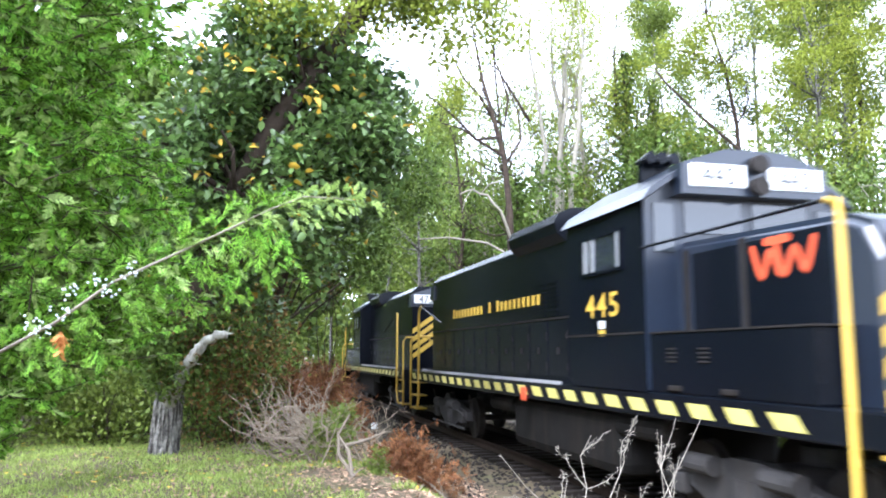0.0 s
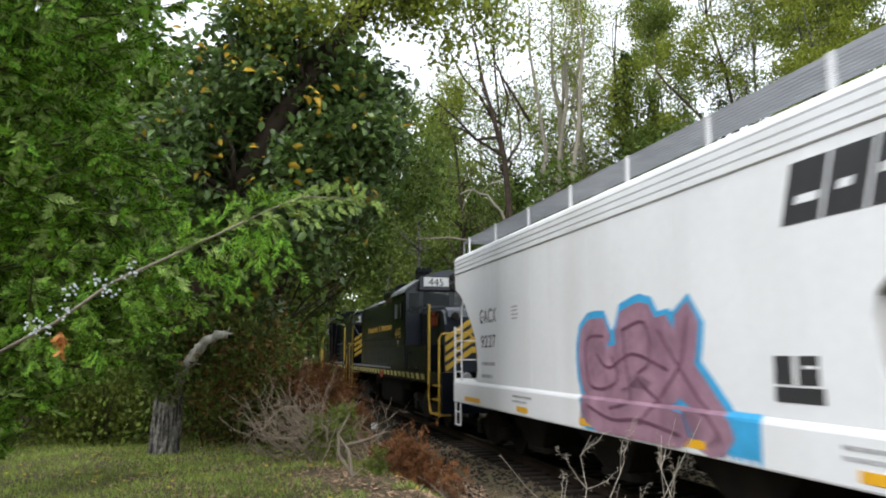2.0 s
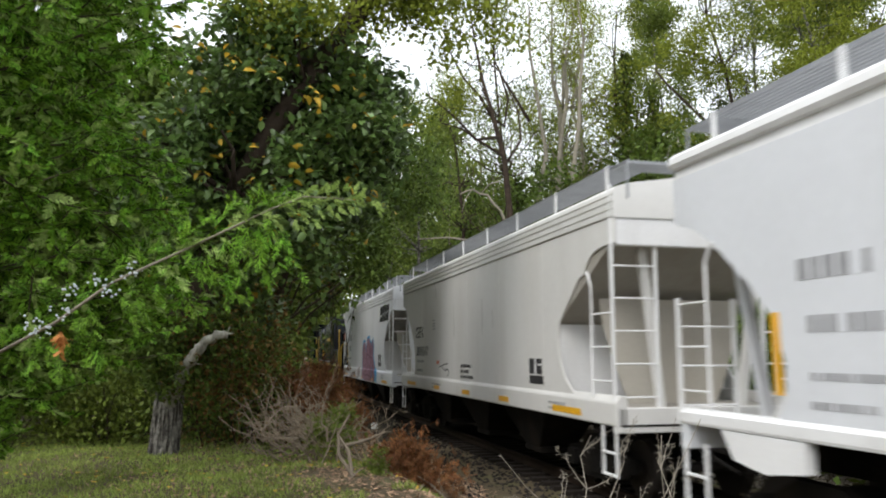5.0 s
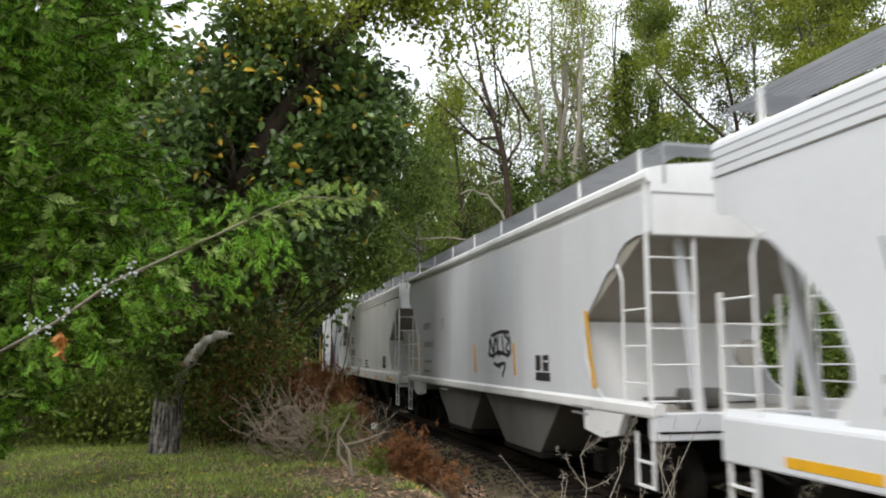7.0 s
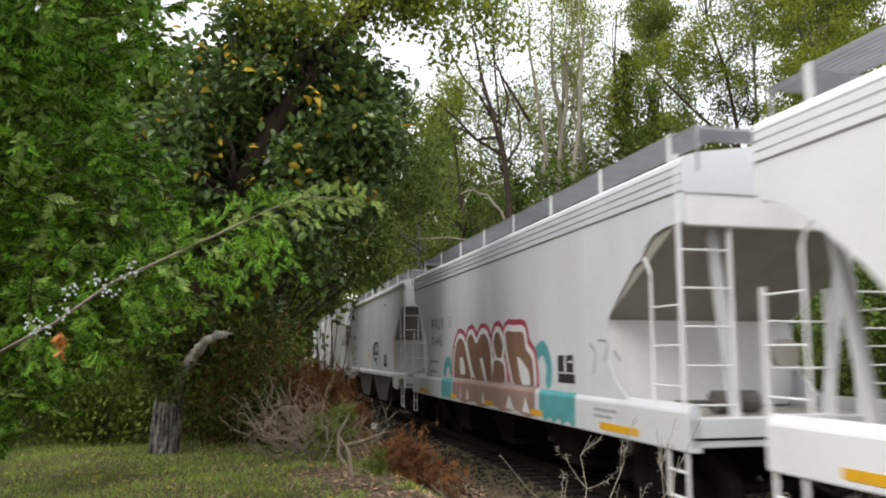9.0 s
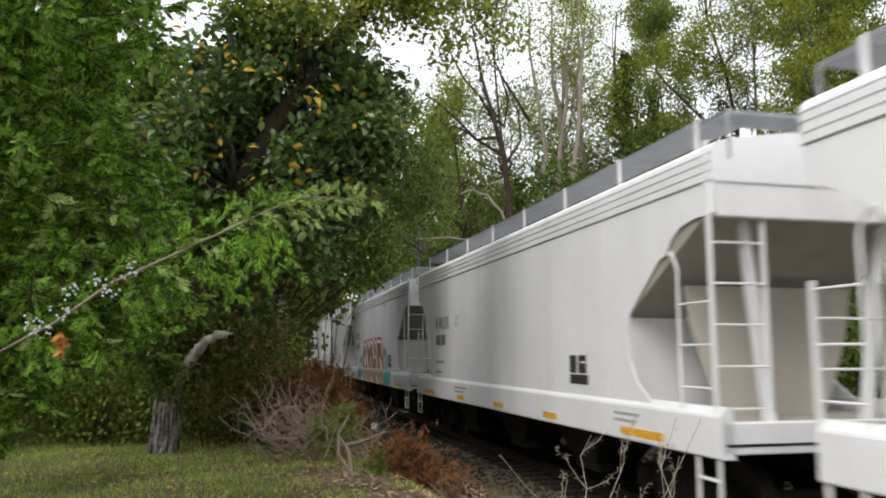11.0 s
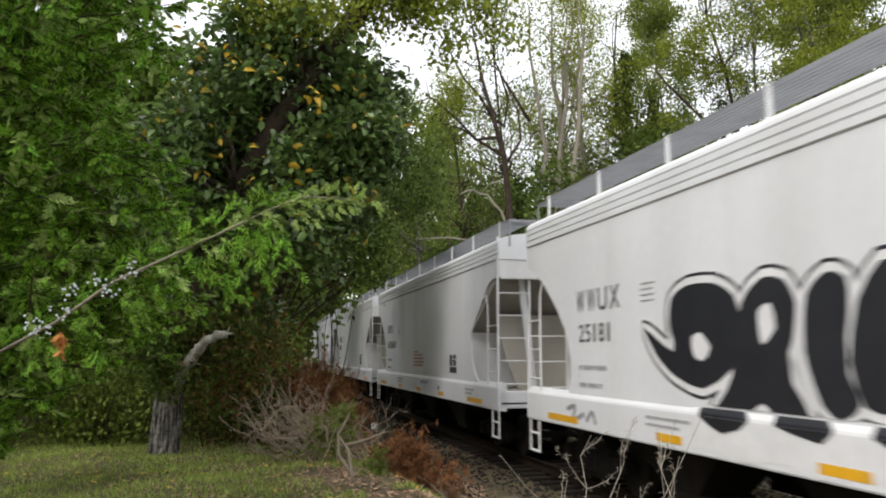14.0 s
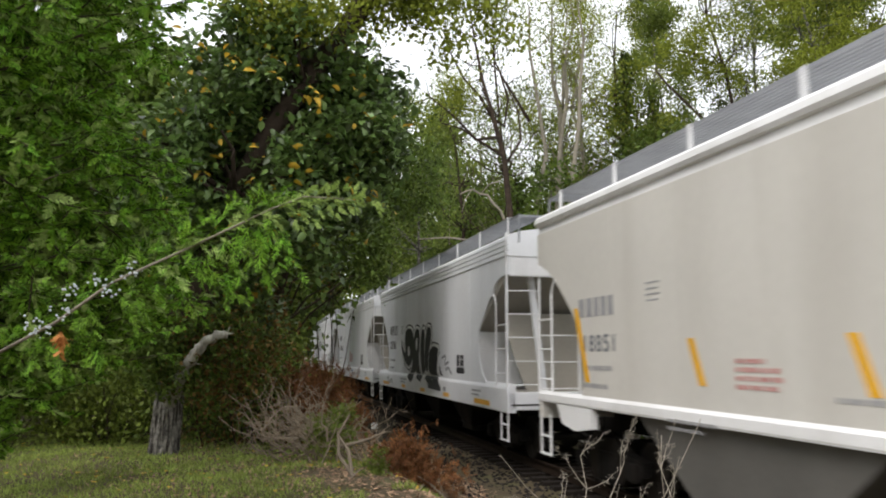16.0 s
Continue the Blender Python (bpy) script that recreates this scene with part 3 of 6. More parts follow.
# a slanted dark emblem in four plain blocks
for k, (x, w) in enumerate(((-4.52, 0.52), (-5.09, 0.5), (-5.64, 0.36), (-6.05, 0.52))):
    plate(a, "emblem", x - w, x, 3.32, 3.9, M_INK, 1.534, lean=-0.18)
    plate(a, "emblem_gap", x - w * (0.75 if k % 2 else 1.0), x - w * 0.4, 3.5 + 0.04 * k, 3.58 + 0.04 * k, M_WHITE, 1.5375, lean=-0.03)
ledge_paint("graffiti_fill", a, 0.25, -3.5, M_PURPLE, "mauve spray over the sill")
ledge_paint("graffiti_fill", a, -3.5, -4.1, M_SKYBLUE, "blue spray over the sill")
mauve = [[(-0.55, 2.35), (0.05, 2.3), (0.0, 1.7), (-0.45, 1.6), (-0.95, 1.75), (-0.8, 2.05)], [(-1.15, 2.45), (-1.2, 2.0), (-1.3, 1.5), (-0.75, 1.35)],
         [(-1.1, 2.42), (-1.75, 2.5), (-1.85, 2.0), (-1.5, 1.8), (-2.1, 1.5)], [(-2.75, 2.52), (-2.6, 2.0), (-2.0, 1.5), (-1.6, 1.2)], [(-2.1, 2.4), (-2.6, 1.9), (-3.3, 1.3), (-3.4, 1.15)],
         [(0.0, 1.35), (-0.8, 1.2), (-1.6, 1.25), (-2.6, 1.15)], [(-0.3, 2.1), (-0.7, 1.9), (-1.4, 2.1), (-2.3, 1.9)]]
piece_of_spray("graffiti_stroke", a, mauve, [(0.74, M_SKYBLUE, "sky-blue spray outline"), (0.52, M_PURPLE, "mauve spray fill"), (0.05, M_PLUM, "dark plum lines")])
owner_box(a, -4.3, 2.06)

CARS["b"] = b = hopper(M_CREAM, False, "off-white covered hopper wagon with streaked sides and black stencils", TAPES, sill_foot=1.11)
lettering("CEFX", b, 5.7, 2.58, 0.32, width=1.05)
lettering("309047", b, 5.6, 2.05, 0.27, width=1.6)
small_print(b)
bars(b, 0.55, 1.86, (0.9, 0.7, 1.1, 0.8), 0.075, 0.05, M_INK)
plate(b, "label_card", 2.75, 2.98, 1.83, 1.93, M_ORANGE)
piece_of_spray("graffiti_stroke", b, [[(2.73, 1.76), (2.31, 1.82), (1.8, 1.86)], [(2.4, 1.76), (2.11, 1.68), (1.89, 1.72), (1.71, 1.65), (1.83, 1.55)]], [(0.032, M_INK, "thin black scrawl")])
owner_box(b, -4.2, 2.0)
# grey streaks run down the sheet
part("stain", prism_y(bmesh.new(), [(1.23, 3.33), (1.19, 3.33), (1.10, 2.75), (1.15, 2.43), (1.20, 2.53)], 1.5335, 1.535), M_STAIN, b, "faint grey run-off streak")
part("stain", prism_y(bmesh.new(), [(-1.23, 3.30), (-1.27, 3.30), (-1.32, 2.77), (-1.27, 2.49), (-1.22, 2.59)], 1.5335, 1.535), M_STAIN, b, "faint grey run-off streak")
part("stain", prism_y(bmesh.new(), [(3.25, 4.09), (3.21, 4.09), (3.05, 3.74), (3.10, 3.55), (3.15, 3.65)], 1.5335, 1.535), M_STAIN, b, "faint grey run-off streak")
part("stain", prism_y(bmesh.new(), [(-1.97, 3.01), (-2.01, 3.01), (-2.08, 2.75), (-2.03, 2.61), (-1.98, 2.71)], 1.5335, 1.535), M_STAIN, b, "faint grey run-off streak")

CARS["c"] = c = hopper(M_GREY, True, "grey covered hopper wagon with smooth eaves and open bays", TAPES, False)
bars(c, 5.6, 2.98, (0.9,), 0.2, 0.3, M_FADED)
bars(c, 5.5, 2.45, (1.1,), 0.16, 0.3, M_FADED)
small_print(c)
dark = [[(-0.75, 2.2), (-0.8, 2.55), (-1.0, 2.3), (-1.15, 2.6)], [(-1.35, 2.6), (-1.3, 2.3), (-1.55, 2.25)], [(-1.6, 2.6), (-1.7, 2.3)], [(-1.75, 2.62), (-2.0, 2.5), (-1.85, 2.35), (-2.1, 2.25)], [(-1.25, 2.0), (-1.8, 2.05), (-1.6, 1.8)], [(-0.7, 2.25), (-1.0, 2.2), (-1.4, 2.28), (-2.0, 2.2)], [(-0.9, 2.62), (-1.5, 2.68), (-2.05, 2.66)], [(-1.05, 2.15), (-1.2, 2.55), (-1.4, 2.2)], [(-2.05, 2.6), (-2.15, 2.3), (-1.95, 2.2)], [(-1.1, 2.05), (-1.5, 1.98)]]
piece_of_spray("graffiti_stroke", c, [[(x, z - 0.14) for x, z in line] for line in dark], [(0.075, M_INK, "dark spray tag")])
owner_box(c, -3.5, 2.06)
for x, lean in ((0.35, -0.12), (-2.35, -0.12)):
    plate(c, "safety_strip", x - 0.12, x, 1.7, 2.3, M_REFLECT, lean=0.1)
part("safety_strip", prism_y(bmesh.new(), [(-5.62, 2.75), (-5.74, 2.75), (-5.86, 2.1), (-6.02, 1.6), (-5.88, 1.6), (-5.74, 2.1)], 1.533, 1.536), M_REFLECT, c)
part("safety_strip", prism_y(bmesh.new(), [(5.9, 2.5), (6.02, 2.5), (6.0, 1.7), (5.88, 1.7)], 1.533, 1.536), M_REFLECT, c)

CARS["d"] = d = hopper(M_GREY, False, "light grey covered hopper wagon with large brown and crimson graffiti", TAPES, False)
lettering("WWUX", d, 5.45, 2.74, 0.32, material=M_SLATE, width=1.5)
lettering("16445", d, 5.38, 2.31, 0.28, material=M_SLATE, width=1.3)
small_print(d)
teal = [[(3.9, 1.6), (3.75, 1.85), (3.4, 1.9), (3.25, 1.65)], [(-2.75, 2.1), (-3.1, 2.2), (-3.35, 1.9), (-3.3, 1.6)]]
piece_of_spray("graffiti_stroke", d, teal, [(0.26, M_TEAL, "teal spray curls")])
ledge_paint("graffiti_fill", d, 2.95, -2.75, M_SILLSPRAY, "brown spray over the sill")
ledge_paint("graffiti_fill", d, 4.1, 3.0, M_TEAL, "teal spray over the sill")
ledge_paint("graffiti_fill", d, -2.95, -4.5, M_TEAL, "teal spray over the sill")
FAT = [[(2.89, 1.45), (2.86, 2.13), (2.5, 2.47), (2.06, 2.4), (1.78, 2.05), (1.42, 1.45)], [(1.73, 2.36), (1.37, 2.55), (0.98, 2.32), (0.6, 2.53), (0.2, 2.48), (-0.04, 2.15), (-0.11, 1.45), (0.99, 1.45)],
       [(-0.27, 2.33), (-0.44, 2.53), (-0.67, 2.52), (-0.89, 2.28), (-0.79, 2.04), (-0.51, 2.03)], [(-0.34, 1.96), (-0.94, 1.89), (-0.97, 1.45), (-0.17, 1.45)],
       [(-1.04, 2.5), (-1.6, 2.52), (-2.11, 2.49), (-2.23, 2.19), (-2.56, 2.01), (-2.62, 1.45), (-1.95, 1.45), (-1.49, 1.58)]]
painted_letters(d, FAT, [[(2.39, 2.0), (2.09, 2.01), (1.87, 1.66), (2.31, 1.64)], [(0.69, 1.98), (0.48, 1.99), (0.2, 1.55), (0.34, 1.54)], [(-1.76, 2.06), (-2.34, 1.82), (-2.47, 1.545), (-2.01, 1.545)]],
                [(0.235, M_CRIMSON, "crimson spray halo"), (0.125, M_WHITESPRAY, "white outline"), (0.0, M_BROWNSPRAY, "brown fill")])
for x, w in ((2.2, 0.16), (1.6, 0.3), (0.35, 0.24), (-1.4, 0.55), (-2.3, 0.4)):
    bm = bmesh.new()
    bm.faces.new([bm.verts.new(q) for q in ((x - w / 2, 1.577, 1.05 + 0.05 * (x > 1)), (x + w / 2, 1.577, 1.06), (x + w * 0.1, 1.577, 1.33))])
    part("graffiti_opening", bm, M_WHITESPRAY, d, "white gap in the lettering")
owner_box(d, -3.75, 2.06)
piece_of_spray("graffiti_stroke", d, [[(-5.0, 2.25), (-5.2, 2.1), (-5.1, 1.8)], [(-5.3, 2.3), (-5.6, 2.25), (-5.5, 2.0)], [(-5.8, 2.15), (-6.0, 2.0)]], [(0.035, M_FADED, "faint grey scribble")])

CARS["e"] = e_ = hopper(M_WHITE, False, "white covered hopper wagon with ribbed eaves and black stencils", TAPES)
lettering("WWUX", e_, 5.55, 2.74, 0.32, width=1.5)
bars(e_, 5.45, 2.6, (0.4, ), 0.27, 0.1, M_INK)
bars(e_, 4.95, 2.6, (0.5, ), 0.27, 0.1, M_INK)
small_print(e_)
owner_box(e_, -3.6, 2.06)

CARS["f"] = f_ = hopper(M_WHITE, False, "clean white covered hopper wagon with red warning stencil", TAPES)
lettering("SHPX", f_, 5.6, 2.83, 0.29, width=1.1)
lettering("433668", f_, 5.55, 2.31, 0.25, width=1.65)
small_print(f_)
bars(f_, 0.9, 2.2, (0.65, 1.3, 1.45, 1.45, 1.3), 0.055, 0.045, M_REDINK)
bars(f_, -0.3, 1.36, (0.9,), 0.09, 0.05, M_BLUEINK, y=1.573)
plate(f_, "stencil", -2.65, -2.4, 1.17, 1.27, M_FADED, 1.5735)
owner_box(f_, -3.6, 2.06)

CARS["g"] = g_ = hopper(M_WHITE, False, "white covered hopper wagon with black and white graffiti", TAPES)
lettering("WWUX", g_, 5.58, 2.74, 0.33, width=1.52)
lettering("25181", g_, 5.5, 2.28, 0.27, width=1.15)
small_print(g_)
painted_letters(g_, [[(3.44, 2.43), (2.92, 2.19), (2.62, 2.11), (2.8, 2.44), (2.74, 2.77), (2.38, 2.9), (1.85, 2.88), (1.49, 2.72), (1.38, 2.38), (1.57, 1.94), (2.14, 1.71), (2.73, 1.84), (3.13, 2.07)], [(1.37, 2.62), (1.01, 2.86), (0.67, 2.81), (0.52, 2.58), (0.58, 2.27), (0.71, 1.95), (0.41, 1.53), (0.81, 1.45), (1.09, 1.61), (1.4, 1.45), (1.93, 1.45), (1.58, 1.86)], [(0.38, 2.64), (0.11, 2.83), (-0.14, 2.76), (-0.15, 2.48), (-0.06, 2.03), (-0.22, 1.67), (0.02, 1.52), (0.26, 1.65), (0.44, 2.11)], [(-0.25, 2.55), (-0.53, 2.86), (-0.92, 2.8), (-0.94, 2.52), (-0.71, 2.18), (-0.54, 1.9), (-0.6, 1.62), (-0.25, 1.66), (-0.12, 2.04)], [(-0.7, 2.11), (-1.13, 2.31), (-1.81, 2.25), (-1.74, 2.09), (-1.29, 1.84), (-1.81, 1.55), (-2.23, 1.45), (-2.25, 1.45), (-1.05, 1.45), (-1.0, 1.5), (-0.67, 1.69)]], [[(2.32, 2.29), (2.13, 2.34), (1.95, 2.16), (2.12, 2.02), (2.3, 2.09)], [(1.09, 2.52), (0.89, 2.6), (0.83, 2.35), (1.05, 2.19)]],
                [(0.125, M_BLACKSPRAY, "thin black outer line"), (0.085, M_WHITESPRAY, "white outline"), (0.0, M_BLACKSPRAY, "black fill")])
ledge_paint("graffiti_fill", g_, 2.35, -2.35, M_WHITESPRAY, "white spray over the sill")
for pts in ([(-0.35, 1.43), (-1.9, 1.43), (-2.25, 1.22), (-2.2, 1.14), (-0.75, 1.17), (-0.7, 1.3)], [(2.2, 1.43), (1.3, 1.43), (1.45, 1.32), (1.75, 1.25), (2.0, 1.32)], [(0.9, 1.43), (0.1, 1.43), (0.25, 1.3), (0.6, 1.35)]):
    part("graffiti_fill", prism_y(bmesh.new(), [(x, min(z, 1.41)) for x, z in pts], 1.576, 1.579), M_BLACKSPRAY, g_, "black spray over the sill")
bm = bmesh.new()
for x0, x1 in ((-0.35, -1.95), (2.2, 1.3), (0.9, 0.1)):
    v = [bm.verts.new(q) for q in ((x0, 1.577, 1.412), (x1, 1.577, 1.412), (x1, 1.5685, 1.445), (x1 + 0.12, 1.516, 1.528), (x0, 1.516, 1.528), (x0, 1.5685, 1.445))]
    bm.faces.new((v[0], v[1], v[2], v[5])), bm.faces.new((v[5], v[2], v[3], v[4]))
bmesh.ops.recalc_face_normals(bm, faces=bm.faces)
tagged(part("graffiti_fill", bm, M_BLACKSPRAY, g_, "black spray on the sloping ledge"), kind="stuff")
piece_of_spray("graffiti_stroke", g_, [[(-1.75, 2.1), (-1.9, 1.8)], [(-2.2, 2.0), (-2.6, 2.05), (-2.5, 1.85), (-2.9, 1.9)], [(-2.6, 1.7), (-2.9, 1.75), (-3.2, 1.62)], [(5.9, 1.25), (5.6, 1.3), (5.7, 1.1), (5.3, 1.2)], [(5.2, 1.12), (5.0, 1.25), (4.9, 1.1)]], [(0.075, M_FADED, "thin grey tag")])
plate(g_, "stencil", -2.75, -2.5, 1.17, 1.27, M_FADED, 1.5735)
owner_box(g_, -3.72, 2.06)

CARS["h"] = h_ = hopper(M_TARNISHED, True, "cream covered hopper wagon with amber safety strips and deep bays", TAPES, False)
bars(h_, 6.0, 2.93, (1.25,), 0.28, 0.1, M_FADED)
lettering("18851", h_, 5.92, 2.14, 0.24, material=M_SLATE, width=1.2)
small_print(h_, 5.9)
part("safety_strip", prism_y(bmesh.new(), [(6.05, 2.8), (6.2, 2.8), (5.82, 1.68), (5.66, 1.68)], 1.533, 1.536), M_REFLECT, h_)
for x in (2.95, 0.42, -2.2):
    plate(h_, "safety_strip", x - 0.34, x - 0.2, 1.74, 2.28, M_REFLECT, lean=0.22)
bars(h_, 2.05, 2.05, (0.5, 0.7, 0.75, 0.7), 0.05, 0.04, M_REDINK)
bars(h_, 0.6, 1.72, (0.8,), 0.05, 0.05, M_FADED)

# middle of each wagon along the line at the start
PLACES = {"a": -3.58, "b": -20.80, "c": -37.85, "d": -54.75, "e": -71.60, "f": -88.52, "g": -105.62, "h": -122.69}


# ---- the engines ----
def engine(number, label, lettered=True, hood=10.4):
    """A road switcher, short hood towards the train's tail (-x), long hood ahead (+x)."""
    en = empty("diesel_locomotive", label, "locomotive", "engines of the train")
    # frame, walkway and fuel tank
    bm = bmesh.new()
    box(bm, -8.35, hood + 1.0, -1.52, 1.52, 1.30, 1.62, 0.02)
    part("frame", bm, M_BLACK, en)
    for k in range(int((hood + 7.4) / 0.74)):
        x = -6.45 + k * 0.74
        plate(en, "sill_stripe", x, x + 0.42, 1.37, 1.53, M_STRIPE, 1.524, lean=0.14)
    bm = bmesh.new()
    box(bm, -2.3, 2.3, -1.35, 1.35, 0.35, 1.28, 0.18)
    part("fuel_tank", bm, M_UNDER, en)
    for s in (1, -1):
        for x in (-2.9, 3.0):
            bm = bmesh.new()
            rod(bm, (x - 0.7, s * 1.2, 1.1), (x + 0.7, s * 1.2, 1.1), 0.17, seg=14)
            part("air_tank", bm, M_UNDER, en)
    # long hood with doors
    bm = bmesh.new()
    prism_x(bm, [(1.05, 1.62), (1.05, 4.22), (0.85, 4.4), (-0.85, 4.4), (-1.05, 4.22), (-1.05, 1.62)], -1.05, hood)
    part("long_hood", bm, M_BLACK, en)
    for k in range(int((hood + 0.9) / 0.97)):
        x = -0.9 + k * 0.97
        bm = bmesh.new()
        box(bm, x + 0.03, x + 0.94, 1.045, 1.075, 1.7, 2.69, 0.008)
        part("hood_door", bm, M_BLACK, en)
        bm = bmesh.new()
        box(bm, x + 0.42, x + 0.5, 1.07, 1.095, 2.1, 2.22)
        part("door_latch", bm, M_STEEL, en)
        for z in (1.8, 2.35):
            bm = bmesh.new()
            rod(bm, (x + 0.06, 1.08, z), (x + 0.06, 1.08, z + 0.15), 0.015)
            part("hinge", bm, M_STEEL, en)
    bm = bmesh.new()
    box(bm, -0.95, hood - 0.05, 1.05, 1.075, 2.73, 2.76)
    part("hood_ridge", bm, M_STEEL, en)
    for x in (-0.8, 0.6, 1.2):
        for k in range(8):
            bm = bmesh.new()
            box(bm, x, x + 0.5, 1.05, 1.075, 2.8 + k * 0.085, 2.84 + k * 0.085)
            part("louvre", bm, M_BLACK, en)
    bm = bmesh.new()
    prism_x(bm, [(1.06, 4.1), (1.22, 4.24), (1.27, 4.42), (1.2, 4.58), (0.95, 4.7), (-0.95, 4.7), (-1.2, 4.58), (-1.27, 4.42), (-1.22, 4.24), (-1.06, 4.1)], 0.15, 2.7)
    part("air_filter_box", bm, M_BLACK, en, "angular black filter housing on the hood")
    for x in (3.4, 4.9, 6.3):
        bm = bmesh.new()
        rod(bm, (x, 0, 4.39), (x, 0, 4.49), 0.5, seg=20)
        part("roof_fan", bm, M_BLACK, en)
    # cab
    bm = bmesh.new()
    prism_x(bm, [(1.54, 1.62), (1.54, 4.1), (1.46, 4.22), (0.8, 4.64), (0.3, 4.79), (-0.3, 4.79), (-0.8, 4.64), (-1.46, 4.22), (-1.54, 4.1), (-1.54, 1.62)], -3.5, -1.05)
    part("cab", bm, M_BLACK, en)
    bm = bmesh.new()
    prism_x(bm, [(1.62, 4.08), (1.5, 4.25), (0.82, 4.68), (0.3, 4.83), (-0.3, 4.83), (-0.82, 4.68), (-1.5, 4.25), (-1.62, 4.08), (-1.55, 4.12), (-0.8, 4.62), (0.8, 4.62), (1.55, 4.12)], -3.7, -0.98)
    part("cab_roof", bm, M_NAVY, en)
    win = part("side_window", prism_y(bmesh.new(), [(-1.65, 3.3), (-2.9, 3.3), (-2.9, 3.79), (-1.65, 3.79)], 1.535, 1.545), M_GLASS, en)
    bm = bmesh.new()
    for x0, x1, z0, z1 in ((-2.96, -1.58, 3.25, 3.3), (-2.96, -1.58, 3.79, 3.83), (-2.96, -2.9, 3.25, 3.83), (-1.65, -1.58, 3.25, 3.83)):
        box(bm, x0, x1, 1.54, 1.57, z0, z1)
    part("window_frame", bm, M_BLACK, win)
    for x0, x1 in ((-1.82, -1.68), (-2.06, -1.94), (-2.88, -2.78)):
        bm = bmesh.new()
        box(bm, x0, x1, 1.545, 1.56, 3.3, 3.79)
        part("sash", bm, M_GRATE, win, "bare aluminium sash bar")
    # cab front: dull reflecting panes over the short hood
    bm = bmesh.new()
    prism_x(bm, [(1.52, 1.64), (1.52, 4.1), (0.8, 4.6), (-0.8, 4.6), (-1.52, 4.1), (-1.52, 1.64)], -3.55, -3.49)
    part("cab_front", bm, M_NAVY, en)
    for y0, y1, z0, z1 in ((1.1, 1.4, 3.42, 4.08), (0.08, 0.95, 3.68, 4.12), (-0.95, -0.08, 3.68, 4.12), (-1.4, -1.1, 3.42, 4.08)):
        bm = bmesh.new()
        box(bm, -3.575, -3.55, y0, y1, z0, z1, 0.01)
        part("front_window", bm, M_GLASS, en)
    # short hood
    bm = bmesh.new()
    prism_y(bm, [(-3.53, 1.62), (-6.9, 1.62), (-6.9, 3.15), (-6.8, 3.34), (-6.5, 3.45), (-3.53, 3.56)], -1.04, 1.04)
    bmesh.ops.bevel(bm, geom=[e for e in bm.edges if abs(e.verts[0].co.y - e.verts[1].co.y) < 1e-4 and min(v.co.z for v in e.verts) > 3.0], offset=0.1, segments=3, affect="EDGES")
    part("short_hood", bm, M_NAVY, en)
    for x0, x1 in ((-4.85, -3.9), (-6.35, -5.0)):
        bm = bmesh.new()
        box(bm, x0, x1, 1.035, 1.058, 1.75, 3.36, 0.01)
        part("hood_door", bm, M_BLACK, en)
    # low equipment boxes along the walkway
    bm = bmesh.new()
    box(bm, -6.6, -3.56, 1.06, 1.5, 1.62, 2.36, 0.02)
    box(bm, -6.6, -3.56, -1.5, -1.06, 1.62, 2.32, 0.02)
    part("battery_box", bm, M_BLACK, en)
    for x in (-4.9, -4.2):
        bm = bmesh.new()
        for k in range(4):
            box(bm, x, x + 0.22, 1.495, 1.512, 2.0 + k * 0.05, 2.02 + k * 0.05)
        part("vent", bm, M_STEEL, en)
    bm = bmesh.new()
    box(bm, -6.62, -3.56, 1.06, 1.515, 2.355, 2.375)
    part("box_lid", bm, M_STEEL, en)
    bm = bmesh.new()
    box(bm, -3.5, -1.05, 1.535, 1.552, 2.36, 2.385)
    part("cab_trim", bm, M_STEEL, en)
    bm = bmesh.new()
    box(bm, -0.6, hood - 0.6, 1.49, 1.527, 1.6, 1.655)
    part("walkway_edge", bm, M_FADED, en, "pale worn walkway edge")
    for x in (-2.6, -3.1, -4.3, -5.4):
        bm = bmesh.new()
        box(bm, x, x + 0.28, 1.5, 1.53, 1.66, 1.72, 0.008)
        part("hinge", bm, M_STEEL, en)
    for x in (-3.75, -4.95):
        bm = bmesh.new()
        box(bm, x - 0.05, x + 0.05, 1.04, 1.065, 2.38, 3.42, 0.01)
        part("hood_rib", bm, M_STEEL, en)
    # front chevrons, yellow on the nose and on the long hood's end
    for e in (-1, 1):
        x = -6.905 if e < 0 else hood + 0.005
        half = 1.03
        for k in range(4):
            for s in (1, -1):
                z = (3.15 if e < 0 else 3.5) - k * 0.28
                bm = bmesh.new()
                for pts in ([(0, z), (s * 0.24, z), (s * 0.24, z - 0.17), (0, z - 0.17)], [(s * 0.24, z), (s * half, z - 0.55), (s * half, z - 0.72), (s * 0.24, z - 0.17)]):
                    vs = [bm.verts.new((x + e * 0.005, y, zz)) for y, zz in pts] + [bm.verts.new((x + e * 0.001, y, zz)) for y, zz in pts]
                    bm.faces.new(vs[:4]), bm.faces.new(vs[7:3:-1])
                    for i in range(4):
                        bm.faces.new((vs[i], vs[(i + 1) % 4], vs[4 + (i + 1) % 4], vs[4 + i]))
                bmesh.ops.recalc_face_normals(bm, faces=bm.faces)
                part("chevron", bm, M_YELLOW, en)
        for s in (1, -1):
            bm = bmesh.new()
            rod(bm, (x, s * 0.75, 3.18 if e < 0 else 3.7), (x + e * 0.09, s * 0.75, 3.18 if e < 0 else 3.7), 0.11, seg=16)
            part("marker_light", bm, M_STEEL, en)
